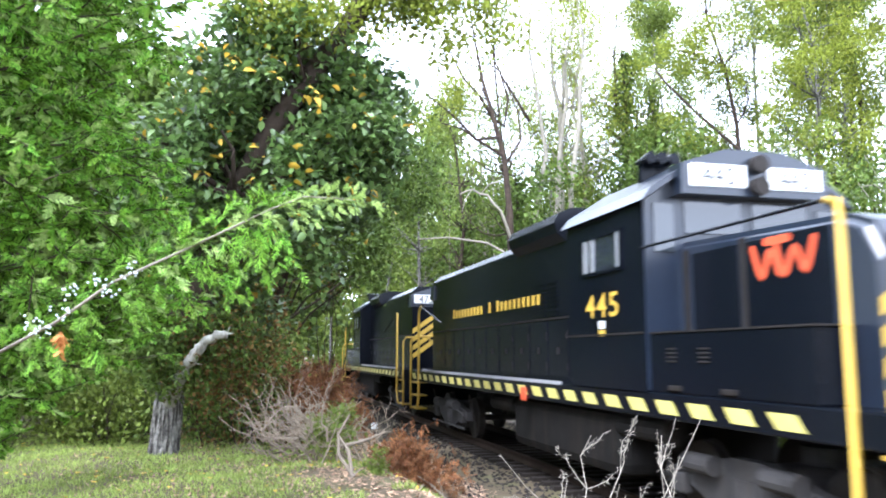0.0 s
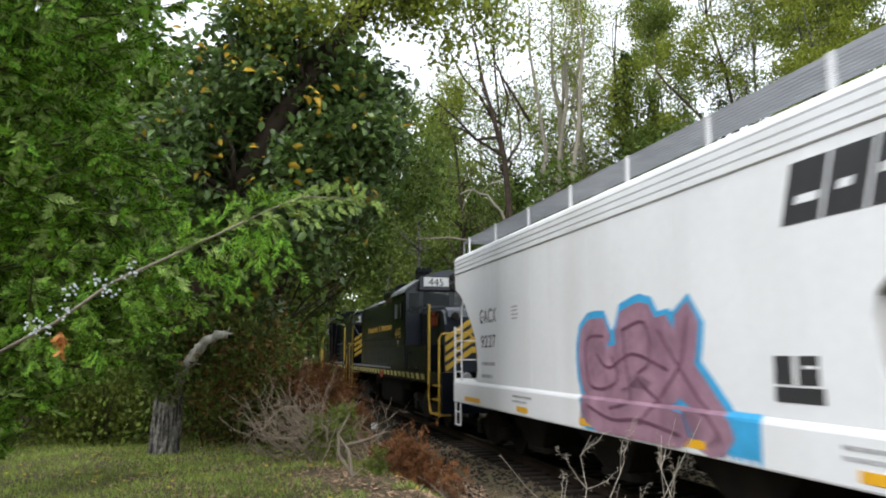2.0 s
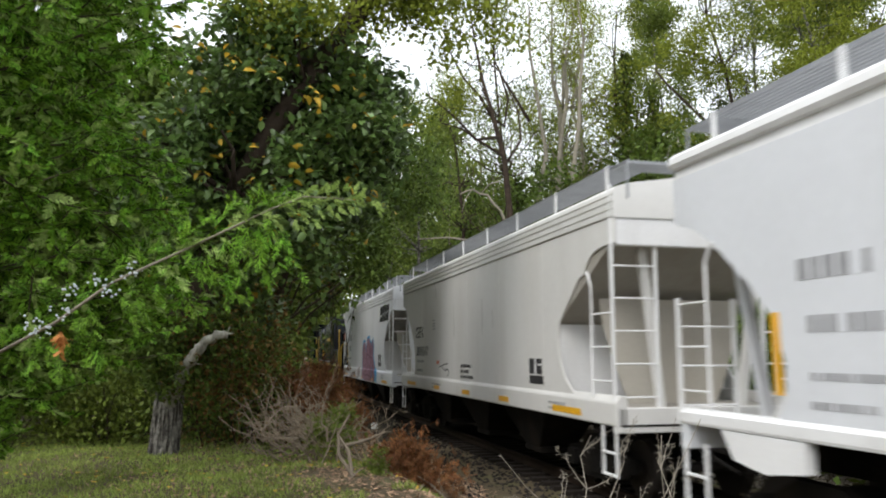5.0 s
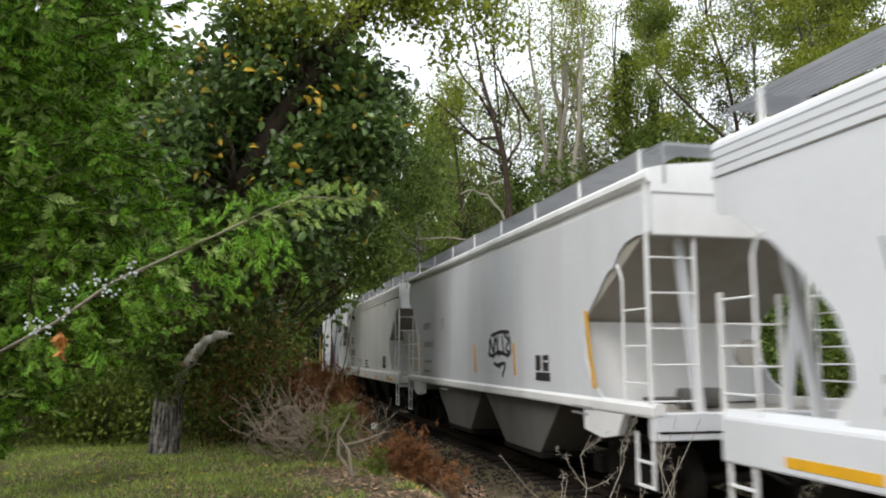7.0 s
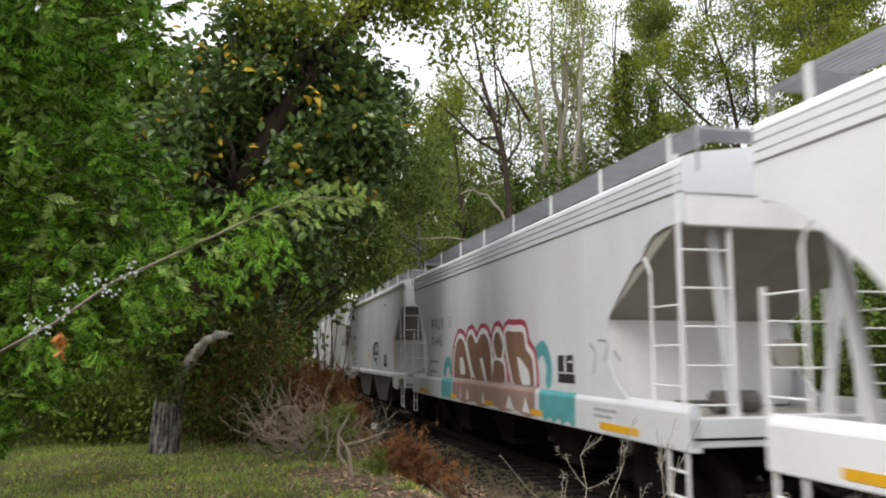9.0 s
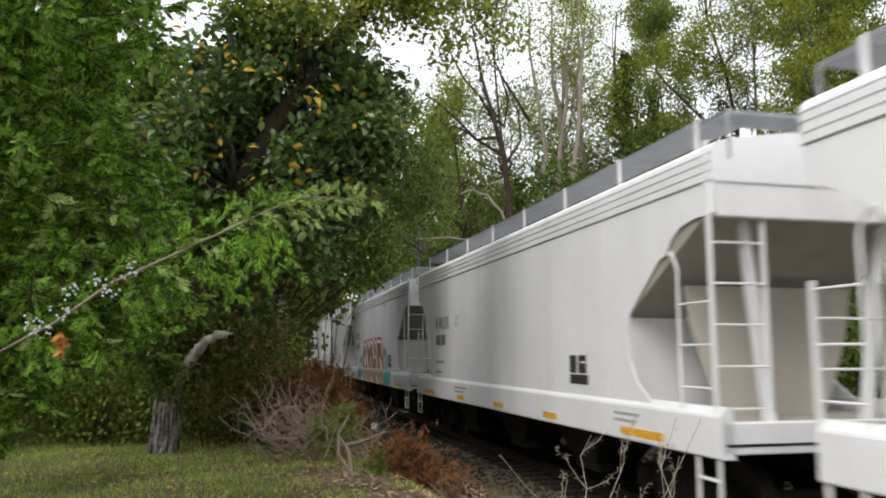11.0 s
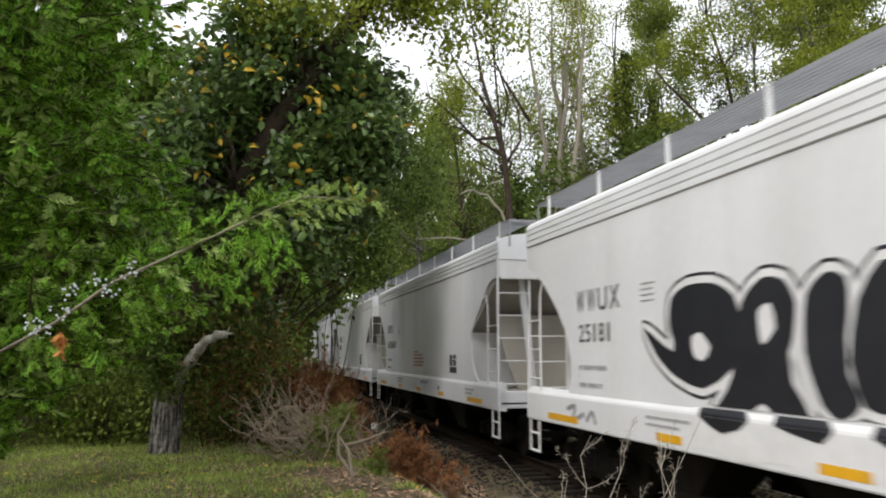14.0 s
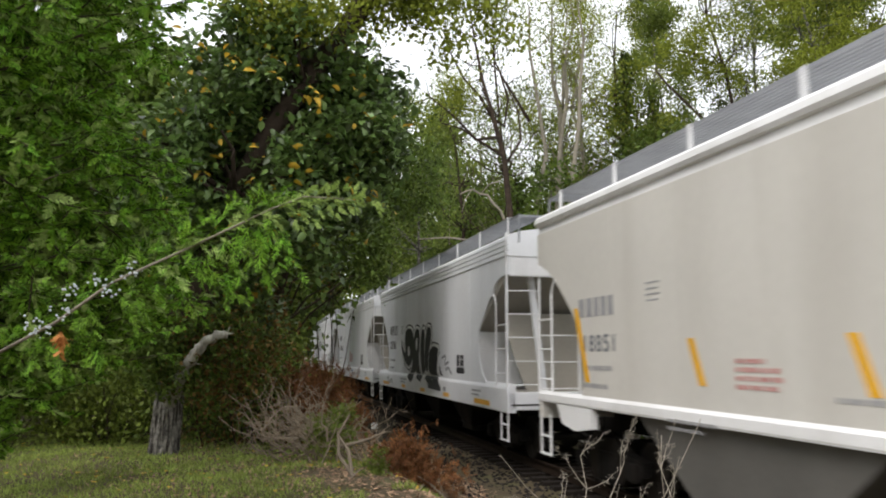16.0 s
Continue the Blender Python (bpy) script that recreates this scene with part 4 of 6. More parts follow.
        # number boards, either side of the headlight
        xb, zb = (-3.82, 4.41) if e < 0 else (hood + 0.05, 3.95)
        bm = bmesh.new()
        prism_x(bm, [(1.12, zb - 0.24), (1.1, zb + 0.17), (0.45, zb + 0.38), (-0.45, zb + 0.38), (-1.1, zb + 0.17), (-1.12, zb - 0.24)], min(xb, xb - e * (0.34 if e < 0 else 0.35)), max(xb, xb - e * (0.34 if e < 0 else 0.35)))
        part("headlight_hood", bm, M_NAVY, en)
        for s in (1, -1):
            bm = bmesh.new()
            box(bm, xb, xb + e * 0.03, min(s * 0.16, s * 1.0), max(s * 0.16, s * 1.0), zb - 0.14, zb + 0.16, 0.012)
            board = part("number_board", bm, M_SIGN, en, "white number board with black numerals")
            cu = bpy.data.curves.new("numeral", "FONT")
            cu.body, cu.size, cu.align_x, cu.extrude = number, 0.34, "CENTER", 0.002
            tmp = new("numeral", cu)
            bpy.context.view_layer.update()
            me = bpy.data.meshes.new_from_object(tmp.evaluated_get(bpy.context.evaluated_depsgraph_get()))
            bpy.data.objects.remove(tmp)
            me.transform(Matrix(((0, 0, e, xb + e * 0.034), (e, 0, 0, s * 0.58), (0, 1, 0, zb - 0.11), (0, 0, 0, 1))))
            me.materials.clear()
            me.materials.append(M_INK)
            new("numeral", me).parent = board
        for z in (zb + 0.18, zb - 0.12):
            bm = bmesh.new()
            rod(bm, (xb, 0, z), (xb + e * 0.14, 0, z), 0.12, seg=16)
            part("headlight", bm, M_STEEL, en)
    # horns
    bm = bmesh.new()
    for y in (0.55, 0.75, 0.93):
        rod(bm, (-2.3, y, 4.92), (-2.75, y, 4.92), 0.03, 0.09, seg=10)
    box(bm, -2.5, -2.4, 0.5, 0.97, 4.6, 4.92)
    part("horn", bm, M_BLACK, en)
    # end platforms, steps, handrails
    for e in (-1, 1):
        tip = -8.45 if e < 0 else hood + 1.1
        inner = -7.05 if e < 0 else hood - 0.2
        outer = -8.28 if e < 0 else hood + 0.95
        bm = bmesh.new()
        box(bm, min(tip, tip - e * 0.15), max(tip, tip - e * 0.15), -1.5, 1.5, 0.55, 1.62, 0.02)
        part("pilot", bm, M_BLACK, en)
        for w in (0.85, -0.85):
            bm = bmesh.new()
            rod(bm, (tip - e * 0.02, w, 1.5), (tip + e * 0.1, w, 1.5), 0.15, seg=18)
            lamp = part("ditch_light", bm, M_STEEL, en)
            bm = bmesh.new()
            rod(bm, (tip + e * 0.1, w, 1.5), (tip + e * 0.125, w, 1.5), 0.125, 0.1, seg=18)
            part("lens", bm, M_GRATE, lamp, "pale glass lens")
        for s in (1, -1):
            for z in (0.5, 0.88, 1.26):
                bm = bmesh.new()
                box(bm, min(inner + e * 0.3, outer), max(inner + e * 0.3, outer), min(s * 1.2, s * 1.52), max(s * 1.2, s * 1.52), z - 0.02, z + 0.02)
                part("step", bm, M_YELLOW, en)
            y = s * 1.53
            bm = bmesh.new()
            tube(bm, [(inner + e * 0.3, y, 0.5), (inner + e * 0.12, y, 0.62), (inner, y, 0.9), (inner, y, 3.3), (inner - e * 0.05, y - s * 0.02, 3.44), (inner - e * 0.2, y - s * 0.03, 3.48)], [0.035] * 6, 8)
            smooth(part("handrail_post", bm, M_YELLOW, en))
            bm = bmesh.new()
            tube(bm, [(outer, y, 0.45), (outer, y, 1.5), (outer, y, 2.5), (outer - e * 0.05, y - s * 0.1, 2.64), (outer, s * 0.75, 2.66), (outer, s * 0.5, 2.45), (outer, s * 0.45, 1.62)], [0.028] * 7, 8)
            smooth(part("end_rail", bm, M_YELLOW, en))
            bm = bmesh.new()
            rod(bm, (inner - e * 0.2, s * 1.5, 3.48), (-3.4 if e < 0 else hood - 3, s * 1.53, 3.48 if e < 0 else 2.9), 0.02)
            part("handrail", bm, M_BLACK, en)
        bm = bmesh.new()
        box(bm, min(tip, tip + e * 0.6), max(tip, tip + e * 0.6), -0.13, 0.13, 0.74, 1.02, 0.04)
        part("coupler", bm, M_UNDER, en)
    # writing
    if lettered:
        lettering(number, en, -1.7, 2.63, 0.34, 1.544, M_YELLOW, "road_number", "yellow road number", width=1.15)
        plate(en, "flag_decal", -2.35, -2.15, 2.46, 2.57, M_SIGN, 1.544)
        plate(en, "flag_decal", -2.35, -2.15, 2.35, 2.44, M_YELLOW, 1.544)
        # the railway's name, as a row of plain bars of its size
        for x0, x1 in ((7.9, 5.0), (4.7, 4.4), (4.1, 1.4)):
            x = x0
            while x > x1 + 0.1:
                plate(en, "name_bar", x - 0.17, x, 3.04, 3.24 if x < x0 else 3.28, M_YELLOW, 1.08)
                x -= 0.28
        # a plain zigzag emblem on the short hood
        bm = bmesh.new()
        spray(bm, [[(-5.15, 3.27), (-5.30, 2.93), (-5.45, 3.20), (-5.60, 2.95)], [(-5.37, 3.31), (-5.77, 3.31)], [(-5.55, 3.29), (-5.67, 2.93), (-5.85, 3.20), (-6.00, 2.95), (-6.15, 3.27)]], 0.09, 1.068)
        part("emblem", bm, M_ORANGE, en, "orange-red zigzag emblem")
        bm = bmesh.new()
        box(bm, 1.0, 1.25, 1.52, 1.56, 1.25, 1.5, 0.02)
        part("handle_box", bm, M_ORANGE, en)
    add_trucks(en, (-4.9, hood - 2.2), True)
    return en


def turned_about(en):
    """The same engine, long hood towards the train's tail: every part mirrored along the engine."""
    flip, done = Matrix.Diagonal((-1, 1, 1, 1)), set()
    for ob in en.children_recursive:
        if ob.name.startswith(("truck", "wheelset")):
            ob.location.x *= -1 if ob.name.startswith("truck") else 1
            continue
        if ob.data.name in done:
            continue
        done.add(ob.data.name)
        m = flip
        if ob.name.startswith("numeral"):
            m = Matrix.Diagonal((-1, -1, 1, 1))
        ob.data.transform(m)
        if m is flip:
            ob.data.flip_normals()
    return en


ENGINES = [(engine("445", "black diesel engine with yellow chevrons, stripes and number"), 14.1),
           (turned_about(engine("475", "black diesel engine with yellow chevrons at the head of the train", False, 8.8)), 36.5)]


def motions():
    """The train rolls away along the line; its wheels turn with it."""
    times = [0.5 * k for k in range(33)]
    for ob, s0 in [(CARS[k], PLACES[k]) for k in "abcdefgh"] + ENGINES:
        walk(ob, [(t, rail_pose(s0 + travelled(t))) for t in times])
    steps = [k / 15 for k in range(241)]
    for w, dx, r in WHEELS:
        walk(w, [(t, Matrix.Translation((dx, 0, r)) @ Matrix.Rotation(travelled(t) / r, 4, "Y")) for t in steps])


# ---- materials of the ground and plants ----
M_SOIL = mat("leaf_strewn_soil", (0.105, 0.082, 0.05), 0.95, 0, 0.4, 1.2, 25, 0.5, (0.115, 0.13, 0.045), 0.6, gloss=0.15)
M_GRASS = mat("short_grass", (0.27, 0.355, 0.085), 0.8, 0, 0.3, 1.0, 12, 0.0, spread=0.5, through_light=0.4, gloss=0.2)
# track colours hold the shade of train and trees, so they are near black
M_BALLAST = mat("shaded_grey_ballast", (0.036, 0.031, 0.027), 0.95, 0, 0.35, 4, 30, 0.3, spread=0.45, gloss=0.15)
M_TIE = mat("shaded_weathered_tie", (0.02, 0.016, 0.013), 0.9, 0, 0.3, 4, 40, 0.4, gloss=0.15)
M_RAIL = mat("shaded_rusty_rail", (0.03, 0.02, 0.014), 0.65, 0.3, 0.3, 4, 40, 0.2, gloss=0.2)
M_BARK = mat("grey_brown_bark", (0.17, 0.16, 0.14), 0.95, 0, 0.95, 14, 60, 0.9, (0.02, 0.016, 0.012), 2.2)
M_BARKDARK = mat("dark_bark", (0.050, 0.036, 0.026), 0.95, 0, 0.4, 5, 35, 0.8, gloss=0.2)
M_BARKPALE = mat("pale_bark", (0.24, 0.215, 0.165), 0.9, 0, 0.35, 4, 30, 0.6)
M_DEADWOOD = mat("bleached_dead_wood", (0.23, 0.185, 0.13), 0.9, 0, 0.4, 6, 40, 0.5, spread=0.45)
M_TWIG = mat("pale_grey_twig", (0.33, 0.295, 0.24), 0.9, 0, 0.3, 8, 60, 0.3)
M_LICHEN = mat("lichen_grey_wood", (0.33, 0.32, 0.27), 0.95, 0, 0.4, 8, 45, 0.9, (0.05, 0.038, 0.028), 1.0)
M_LEAF = mat("dark_green_leaves", (0.085, 0.135, 0.022), 0.6, 0, 0.2, 1.2, 9, 0.0, spread=0.6, through_light=0.3, gloss=0.25)
M_LEAFVINE = mat("vine_leaves", (0.11, 0.185, 0.05), 0.36, 0, 0.2, 1.2, 9, 0.0, spread=0.75, through_light=0.3, gloss=0.65)
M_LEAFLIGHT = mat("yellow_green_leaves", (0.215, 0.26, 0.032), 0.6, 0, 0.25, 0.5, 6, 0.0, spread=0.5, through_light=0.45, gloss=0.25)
M_LEAFMID = mat("mid_green_leaves", (0.135, 0.185, 0.030), 0.6, 0, 0.25, 0.5, 6, 0.0, spread=0.5, through_light=0.35, gloss=0.25)
M_LEAFYELLOW = mat("yellow_autumn_leaves", (0.60, 0.40, 0.04), 0.55, 0, 0.2, 2, 9, 0.0, spread=0.3, through_light=0.3)
M_BROWNLEAF = mat("shaded_brown_leaves", (0.15, 0.095, 0.028), 0.7, 0, 0.25, 1.2, 9, 0.0, spread=0.6, through_light=0.3, gloss=0.2)
M_CEDAR = mat("cedar_sprays", (0.115, 0.25, 0.024), 0.65, 0, 0.3, 1.5, 9, 0.0, spread=0.9, through_light=0.38, gloss=0.15)
# fresh tips on the long bough; painted highlights on the cedar trees
M_CEDARTIP = mat("fresh_and_highlit_cedar", (0.27, 0.385, 0.105), 0.65, 0, 0.2, 1.5, 9, 0.0, spread=0.4, through_light=0.35, gloss=0.2)
M_BERRY = mat("waxy_blue_berries", (0.48, 0.52, 0.54), 0.6, 0, 0.15, 20, 60, 0.0)
M_RUST = mat("dead_rust_sprays", (0.175, 0.082, 0.03), 0.85, 0, 0.25, 1.5, 9, 0.0, spread=0.6, through_light=0.2, gloss=0.2)
M_DEADSPRAY = mat("orange_dead_sprays", (0.52, 0.24, 0.07), 0.85, 0, 0.2, 1.5, 9, 0.0, spread=0.4, through_light=0.25, gloss=0.2)
M_LITTER = mat("fallen_leaves", (0.33, 0.22, 0.13), 0.85, 0, 0.25, 2, 9, 0.0, spread=0.6)
# pale base stands for the sunlight on the gravel beyond the train
M_GRAVEL = mat("sunlit_gravel", (0.33, 0.29, 0.245), 0.9, 0, 0.3, 4, 30, 0.3, spread=0.4)
M_PAPER = mat("white_scrap", (0.75, 0.75, 0.73), 0.7, 0, 0.05, 5, 30, 0.1)
RNG = np.random.default_rng(7)

# ---- ground: one sheet to the horizon, a lawn, the track's bed and a wooded bank beyond ----
_mid = np.array([rail_point(s)[:2] for s in np.arange(-200, 250, 2.0)])


def beside(x, y):
    """Metres to the right of the track's middle."""
    return (x - np.interp(y, _mid[:, 1], _mid[:, 0])) * 0.97


def rough(x, y, k):
    return np.sin(x * 1.7 * k + 1.3) * np.cos(y * 1.3 * k + 0.4) + 0.6 * np.sin(x * 3.1 * k + y * 2.3 * k) + 0.4 * np.cos(x * 5.3 * k - y * 4.7 * k)


def ground_z(x, y):
    u = beside(x, y)
    left = -0.24 + 0.74 * np.clip((-u - 2.3) / 2.2, 0, 1) ** 1.3
    right = -0.24 + 0.25 * np.clip((u - 2.6) / 1.5, 0, 1) + 5.5 * (np.clip((u - 5.5) / 16, 0, 1)) ** 1.2 + 6 * np.clip((u - 20) / 60, 0, 1)
    z = np.where(u < 0, left, right)
    return z + 0.035 * rough(x, y, 0.7) * np.clip((np.abs(u) - 2.2) / 1.5, 0, 1)


def ground():
    t = np.linspace(-1, 1, 261)
    ax = np.sinh(t * 4.6) / math.sinh(4.6) * 900
    X, Y = np.meshgrid(ax, ax + 12, indexing="ij")
    V = np.stack([X, Y, ground_z(X, Y)], -1).reshape(-1, 3)
    n = len(ax)
    i = (np.arange(n - 1)[:, None] * n + np.arange(n - 1)[None]).ravel()
    F = np.stack([i, i + n, i + n + 1, i + 1], 1)
    ob = cloud_mesh("ground", V, F, M_SOIL)
    smooth(ob)
    return tagged(ob, "leaf-strewn earth with a lawn beside a railway cutting", "ground", kind="structure")


ground()


# ---- the track ----
def track():
    tr = empty("track", "rusty rails on ties in grey ballast, all darkened for the train's shade", "railway track", kind="structure")
    prof = [(-0.07, -0.17), (0.07, -0.17), (0.07, -0.155), (0.012, -0.13), (0.012, -0.045), (0.036, -0.035), (0.036, -0.005), (0.03, 0), (-0.03, 0), (-0.036, -0.005), (-0.036, -0.035), (-0.012, -0.045), (-0.012, -0.13), (-0.07, -0.155)]
    for side in (-0.7535, 0.7535):
        V, F = [], []
        S = np.arange(-150, 200, 1.5)
        for k, s in enumerate(S):
            x, y, h = rail_point(s, side)
            for a, z in prof:
                V.append((x + a * math.cos(h), y - a * math.sin(h), z))
            if k:
                m = len(prof)
                for i in range(m):
                    F.append(((k - 1) * m + i, (k - 1) * m + (i + 1) % m, k * m + (i + 1) % m, k * m + i))
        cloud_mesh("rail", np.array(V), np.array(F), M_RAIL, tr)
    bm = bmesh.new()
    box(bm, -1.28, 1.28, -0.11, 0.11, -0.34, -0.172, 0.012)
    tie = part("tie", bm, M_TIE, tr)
    data = tie.data
    for k, s in enumerate(np.arange(-12, 100, 0.52)):
        ob = tie if k == 0 else new("tie", data)
        ob.parent = tr
        x, y, h = rail_point(s)
        ob.matrix_basis = pose(x, y, 0.004 * math.sin(k * 2.3), 0, 0, -math.degrees(h) + 1.2 * math.sin(k * 1.7))
    return tr


track()


def stones(name, n, s0, s1, u0, u1, size, material, label):
    """Broken stone, each one a squashed eight-sided lump."""
    s, u = RNG.uniform(s0, s1, n) ** 1.0, RNG.uniform(u0, u1, n)
    P = np.array([rail_point(a, b)[:2] for a, b in zip(s, u)])
    z = ground_z(P[:, 0], P[:, 1]) + 0.005
    base = np.array([(1, 0, 0), (-1, 0, 0), (0, 1, 0), (0, -1, 0), (0, 0, 1), (0, 0, -1)], float)
    tri = np.array([(0, 2, 4), (2, 1, 4), (1, 3, 4), (3, 0, 4), (2, 0, 5), (1, 2, 5), (3, 1, 5), (0, 3, 5)])
    k = size * RNG.uniform(0.5, 1.3, (n, 1, 1)) * RNG.uniform(0.6, 1.2, (n, 6, 1))
    a = RNG.uniform(0, 6.28, n)
    R = np.stack([np.stack([np.cos(a), -np.sin(a), 0 * a], -1), np.stack([np.sin(a), np.cos(a), 0 * a], -1), np.stack([0 * a, 0 * a, 0 * a + 0.75], -1)], 1)
    V = np.einsum("nij,nkj->nki", R, base[None] * k) + np.stack([P[:, 0], P[:, 1], z], 1)[:, None]
    F = tri[None] + 6 * np.arange(n)[:, None, None]
    return tagged(cloud_mesh(name, V.reshape(-1, 3), F.reshape(-1, 3), material), label, "gravel", kind="stuff")


stones("ballast", 26000, 4, 60, -3.4, 3.2, 0.045, M_BALLAST, "loose grey crushed stone round the ties, darkened for shade")


stones("gravel", 16000, 4, 36, 2.3, 5.2, 0.045, M_GRAVEL, "gravel on the far side of the track, coloured pale for the sun on it")


# ---- plants ----
def unit(v):
    return v / np.maximum(np.linalg.norm(v, axis=-1, keepdims=True), 1e-9)


def diamonds(base, way, side, length, width, fold=0.0):
    """Leaf blades: base point, way along, way across; returns verts and quads."""
    n = len(base)
    up = unit(np.cross(way, side))
    L, Wd = np.asarray(length).reshape(-1, 1) * np.ones((n, 1)), np.asarray(width).reshape(-1, 1) * np.ones((n, 1))
    mid = base + way * L * 0.42
    V = np.stack([base, mid + side * Wd / 2 + up * Wd * fold, base + way * L, mid - side * Wd / 2 + up * Wd * fold], 1).reshape(-1, 3)
    return V, np.arange(4 * n).reshape(-1, 4)


def broad_leaves(centres, size, aspect=0.66, droop=0.45, fold=0.16):
    """Pointed oval leaves, folded a little along the midrib: two quads each."""
    n = len(centres)
    way = RNG.normal(size=(n, 3)) * (1, 1, 0.6)
    way[:, 2] -= droop
    way = unit(way)
    side = unit(np.cross(way, RNG.normal(size=(n, 3)) * (0.55, 0.55, 0.4) + (0, 0, 1.1)))
    up = unit(np.cross(side, way))
    L = (size * RNG.uniform(0.5, 1.25, n))[:, None]
    W, b = L * aspect, centres - way * L / 2
    f = up * W * fold
    V = np.stack([b, b + way * L * 0.22 + side * W * 0.42 + f, b + way * L * 0.58 + side * W * 0.42 + f, b + way * L - up * L * 0.06, b + way * L * 0.58 - side * W * 0.42 + f, b + way * L * 0.22 - side * W * 0.42 + f], 1).reshape(-1, 3)
    i = 6 * np.arange(n)[:, None]
    return V, np.concatenate([i + np.array([0, 1, 2, 3]), i + np.array([0, 3, 4, 5])])


def leaf_blades(centres, size, aspect=0.62, droop=0.35, fold=0.12):
    n = len(centres)
    way = RNG.normal(size=(n, 3))
    way[:, 2] -= droop
    way = unit(way)
    side = unit(np.cross(way, RNG.normal(size=(n, 3)) * (0.7, 0.7, 0.5) + (0, 0, 1.1)))
    L = size * RNG.uniform(0.55, 1.25, n)
    return diamonds(centres - way * L[:, None] / 2, way, side, L, L * aspect, fold)


def joined(parts):
    V, F, k = [], [], 0
    for v, f in parts:
        V.append(v), F.append(f + k)
        k += len(v)
    return np.concatenate(V), np.concatenate(F)


def around(clumps, n, spread):
    """n points in soft clumps."""
    i = RNG.integers(0, len(clumps), n)
    return clumps[i] + RNG.normal(size=(n, 3)) * spread


def bent(a, b, n=6, sway=0.08, sag=0.0):
    """A slightly crooked way from a to b."""
    a, b = np.array(a, float), np.array(b, float)
    t = np.linspace(0, 1, n)[:, None]
    k = np.linalg.norm(b - a)
    p = a + (b - a) * t + np.sin(t * math.pi) * RNG.normal(size=3) * sway * k
    p[1:-1] += RNG.normal(size=(n - 2, 3)) * sway * 0.25 * k
    p[:, 2] -= (np.sin(t[:, 0] * math.pi)) * sag * k
    return [Vector(q) for q in p]


def tree(name, label, trunk, r0, r1, clumps, leaves, size, leaf_mat, bark, spread=0.5, limbs=10, yellow=0, kind_group="", limb_r=0.3, shape=None):
    """A tapered trunk with limbs that reach to the clumps, and a crown of single leaves round them."""
    th = empty(name, label, "tree", kind_group)
    bm = bmesh.new()
    n = len(trunk)
    k = np.linspace(0, 1, n)
    tube(bm, [Vector(p) for p in trunk], list(r0 + (r1 - r0) * k ** 0.8), 12)
    smooth(part("trunk", bm, bark, th))
    T = np.array([tuple(p) for p in trunk], float)
    order = RNG.permutation(len(clumps))[:limbs]
    for c in clumps[order]:
        bm = bmesh.new()
        d = np.linalg.norm(T - c, axis=1) + np.maximum(0, T[:, 2] - c[2] + 0.5) * 2
        d[0] = 1e9
        j = int(np.argmin(d))
        rr = (r0 + (r1 - r0) * k[j]) * limb_r
        p = bent(T[j], c, 6, 0.1)
        tube(bm, p, list(np.linspace(rr, 0.012, 6)), 6)
        for q in range(2):
            e = np.array(p[3]) + RNG.normal(size=3) * spread * 1.4
            tube(bm, bent(p[3], e, 4, 0.1), list(np.linspace(rr * 0.4, 0.008, 4)), 5)
        smooth(part("limb", bm, bark, th))
    c = around(clumps, leaves, spread)
    V, F = (shape or leaf_blades)(c, size)
    cloud_mesh("crown", V, F, leaf_mat, th)
    if yellow:
        V, F = broad_leaves(around(clumps, yellow, spread * 1.05), size * 1.1)
        cloud_mesh("autumn_leaves", V, F, M_LEAFYELLOW, th)
    return th


def ball(n, centre, radii):
    p = unit(RNG.normal(size=(n, 3))) * RNG.uniform(0.15, 1, (n, 1)) ** 0.45
    return np.array(centre) + p * np.array(radii)


# the leaning, vine-clad tree at the lawn's edge
V_TRUNK = [(-4.5, 13, 0.3), (-4.47, 13, 0.9), (-4.42, 13, 1.5), (-4.25, 13, 2.3), (-3.95, 13, 3.4), (-3.5, 13, 4.7), (-2.87, 13.1, 6.0), (-2.4, 13.2, 6.7), (-1.78, 13.4, 7.7), (-1.12, 13.6, 8.9), (-0.6, 13.8, 9.8), (0.0, 14, 11.0)]
vine = np.concatenate([ball(70, (-4.3, 12.9, 5.0), (1.2, 1.2, 1.4)), ball(80, (-2.9, 13.9, 5.0), (1.7, 0.8, 1.9)), ball(26, (-2.6, 12.5, 4.6), (0.8, 0.5, 0.9)), ball(70, (-2.0, 13.8, 6.6), (1.2, 0.7, 1.3)), ball(30, (-1.5, 13.2, 5.6), (0.65, 0.8, 1.1)), ball(40, (-3.6, 12.9, 6.9), (0.9, 1.0, 1.1)), ball(20, (-2.3, 12.7, 7.4), (0.9, 0.4, 0.5)), ball(26, (-4.0, 14.1, 2.9), (1.2, 0.5, 0.9))])
VT = np.array(V_TRUNK)
gap = np.abs(vine[:, 0] - np.interp(vine[:, 2], VT[:, 2], VT[:, 0])) < 0.5
vine = vine[~(gap & (vine[:, 2] > 4.6) & (vine[:, 1] < 13.75))]
strands = []
for k in range(26):
    x0, y0, z0 = RNG.uniform(-2.3, -1.15), RNG.uniform(12.9, 14.2), RNG.uniform(5.2, 7.2)
    strands += [(x0 + 0.05 * i + 0.06 * math.sin(i + k), y0, z0 - 0.22 * i) for i in range(RNG.integers(4, 7))]
vine = np.concatenate([vine, np.array(strands)])
th = tree("vine_clad_tree", "leaning tree hung with dark vine leaves at the lawn's edge", V_TRUNK, 0.205, 0.19, vine, 34000, 0.165, M_LEAFVINE, M_BARKDARK, 0.2, 60, 460, shape=broad_leaves)
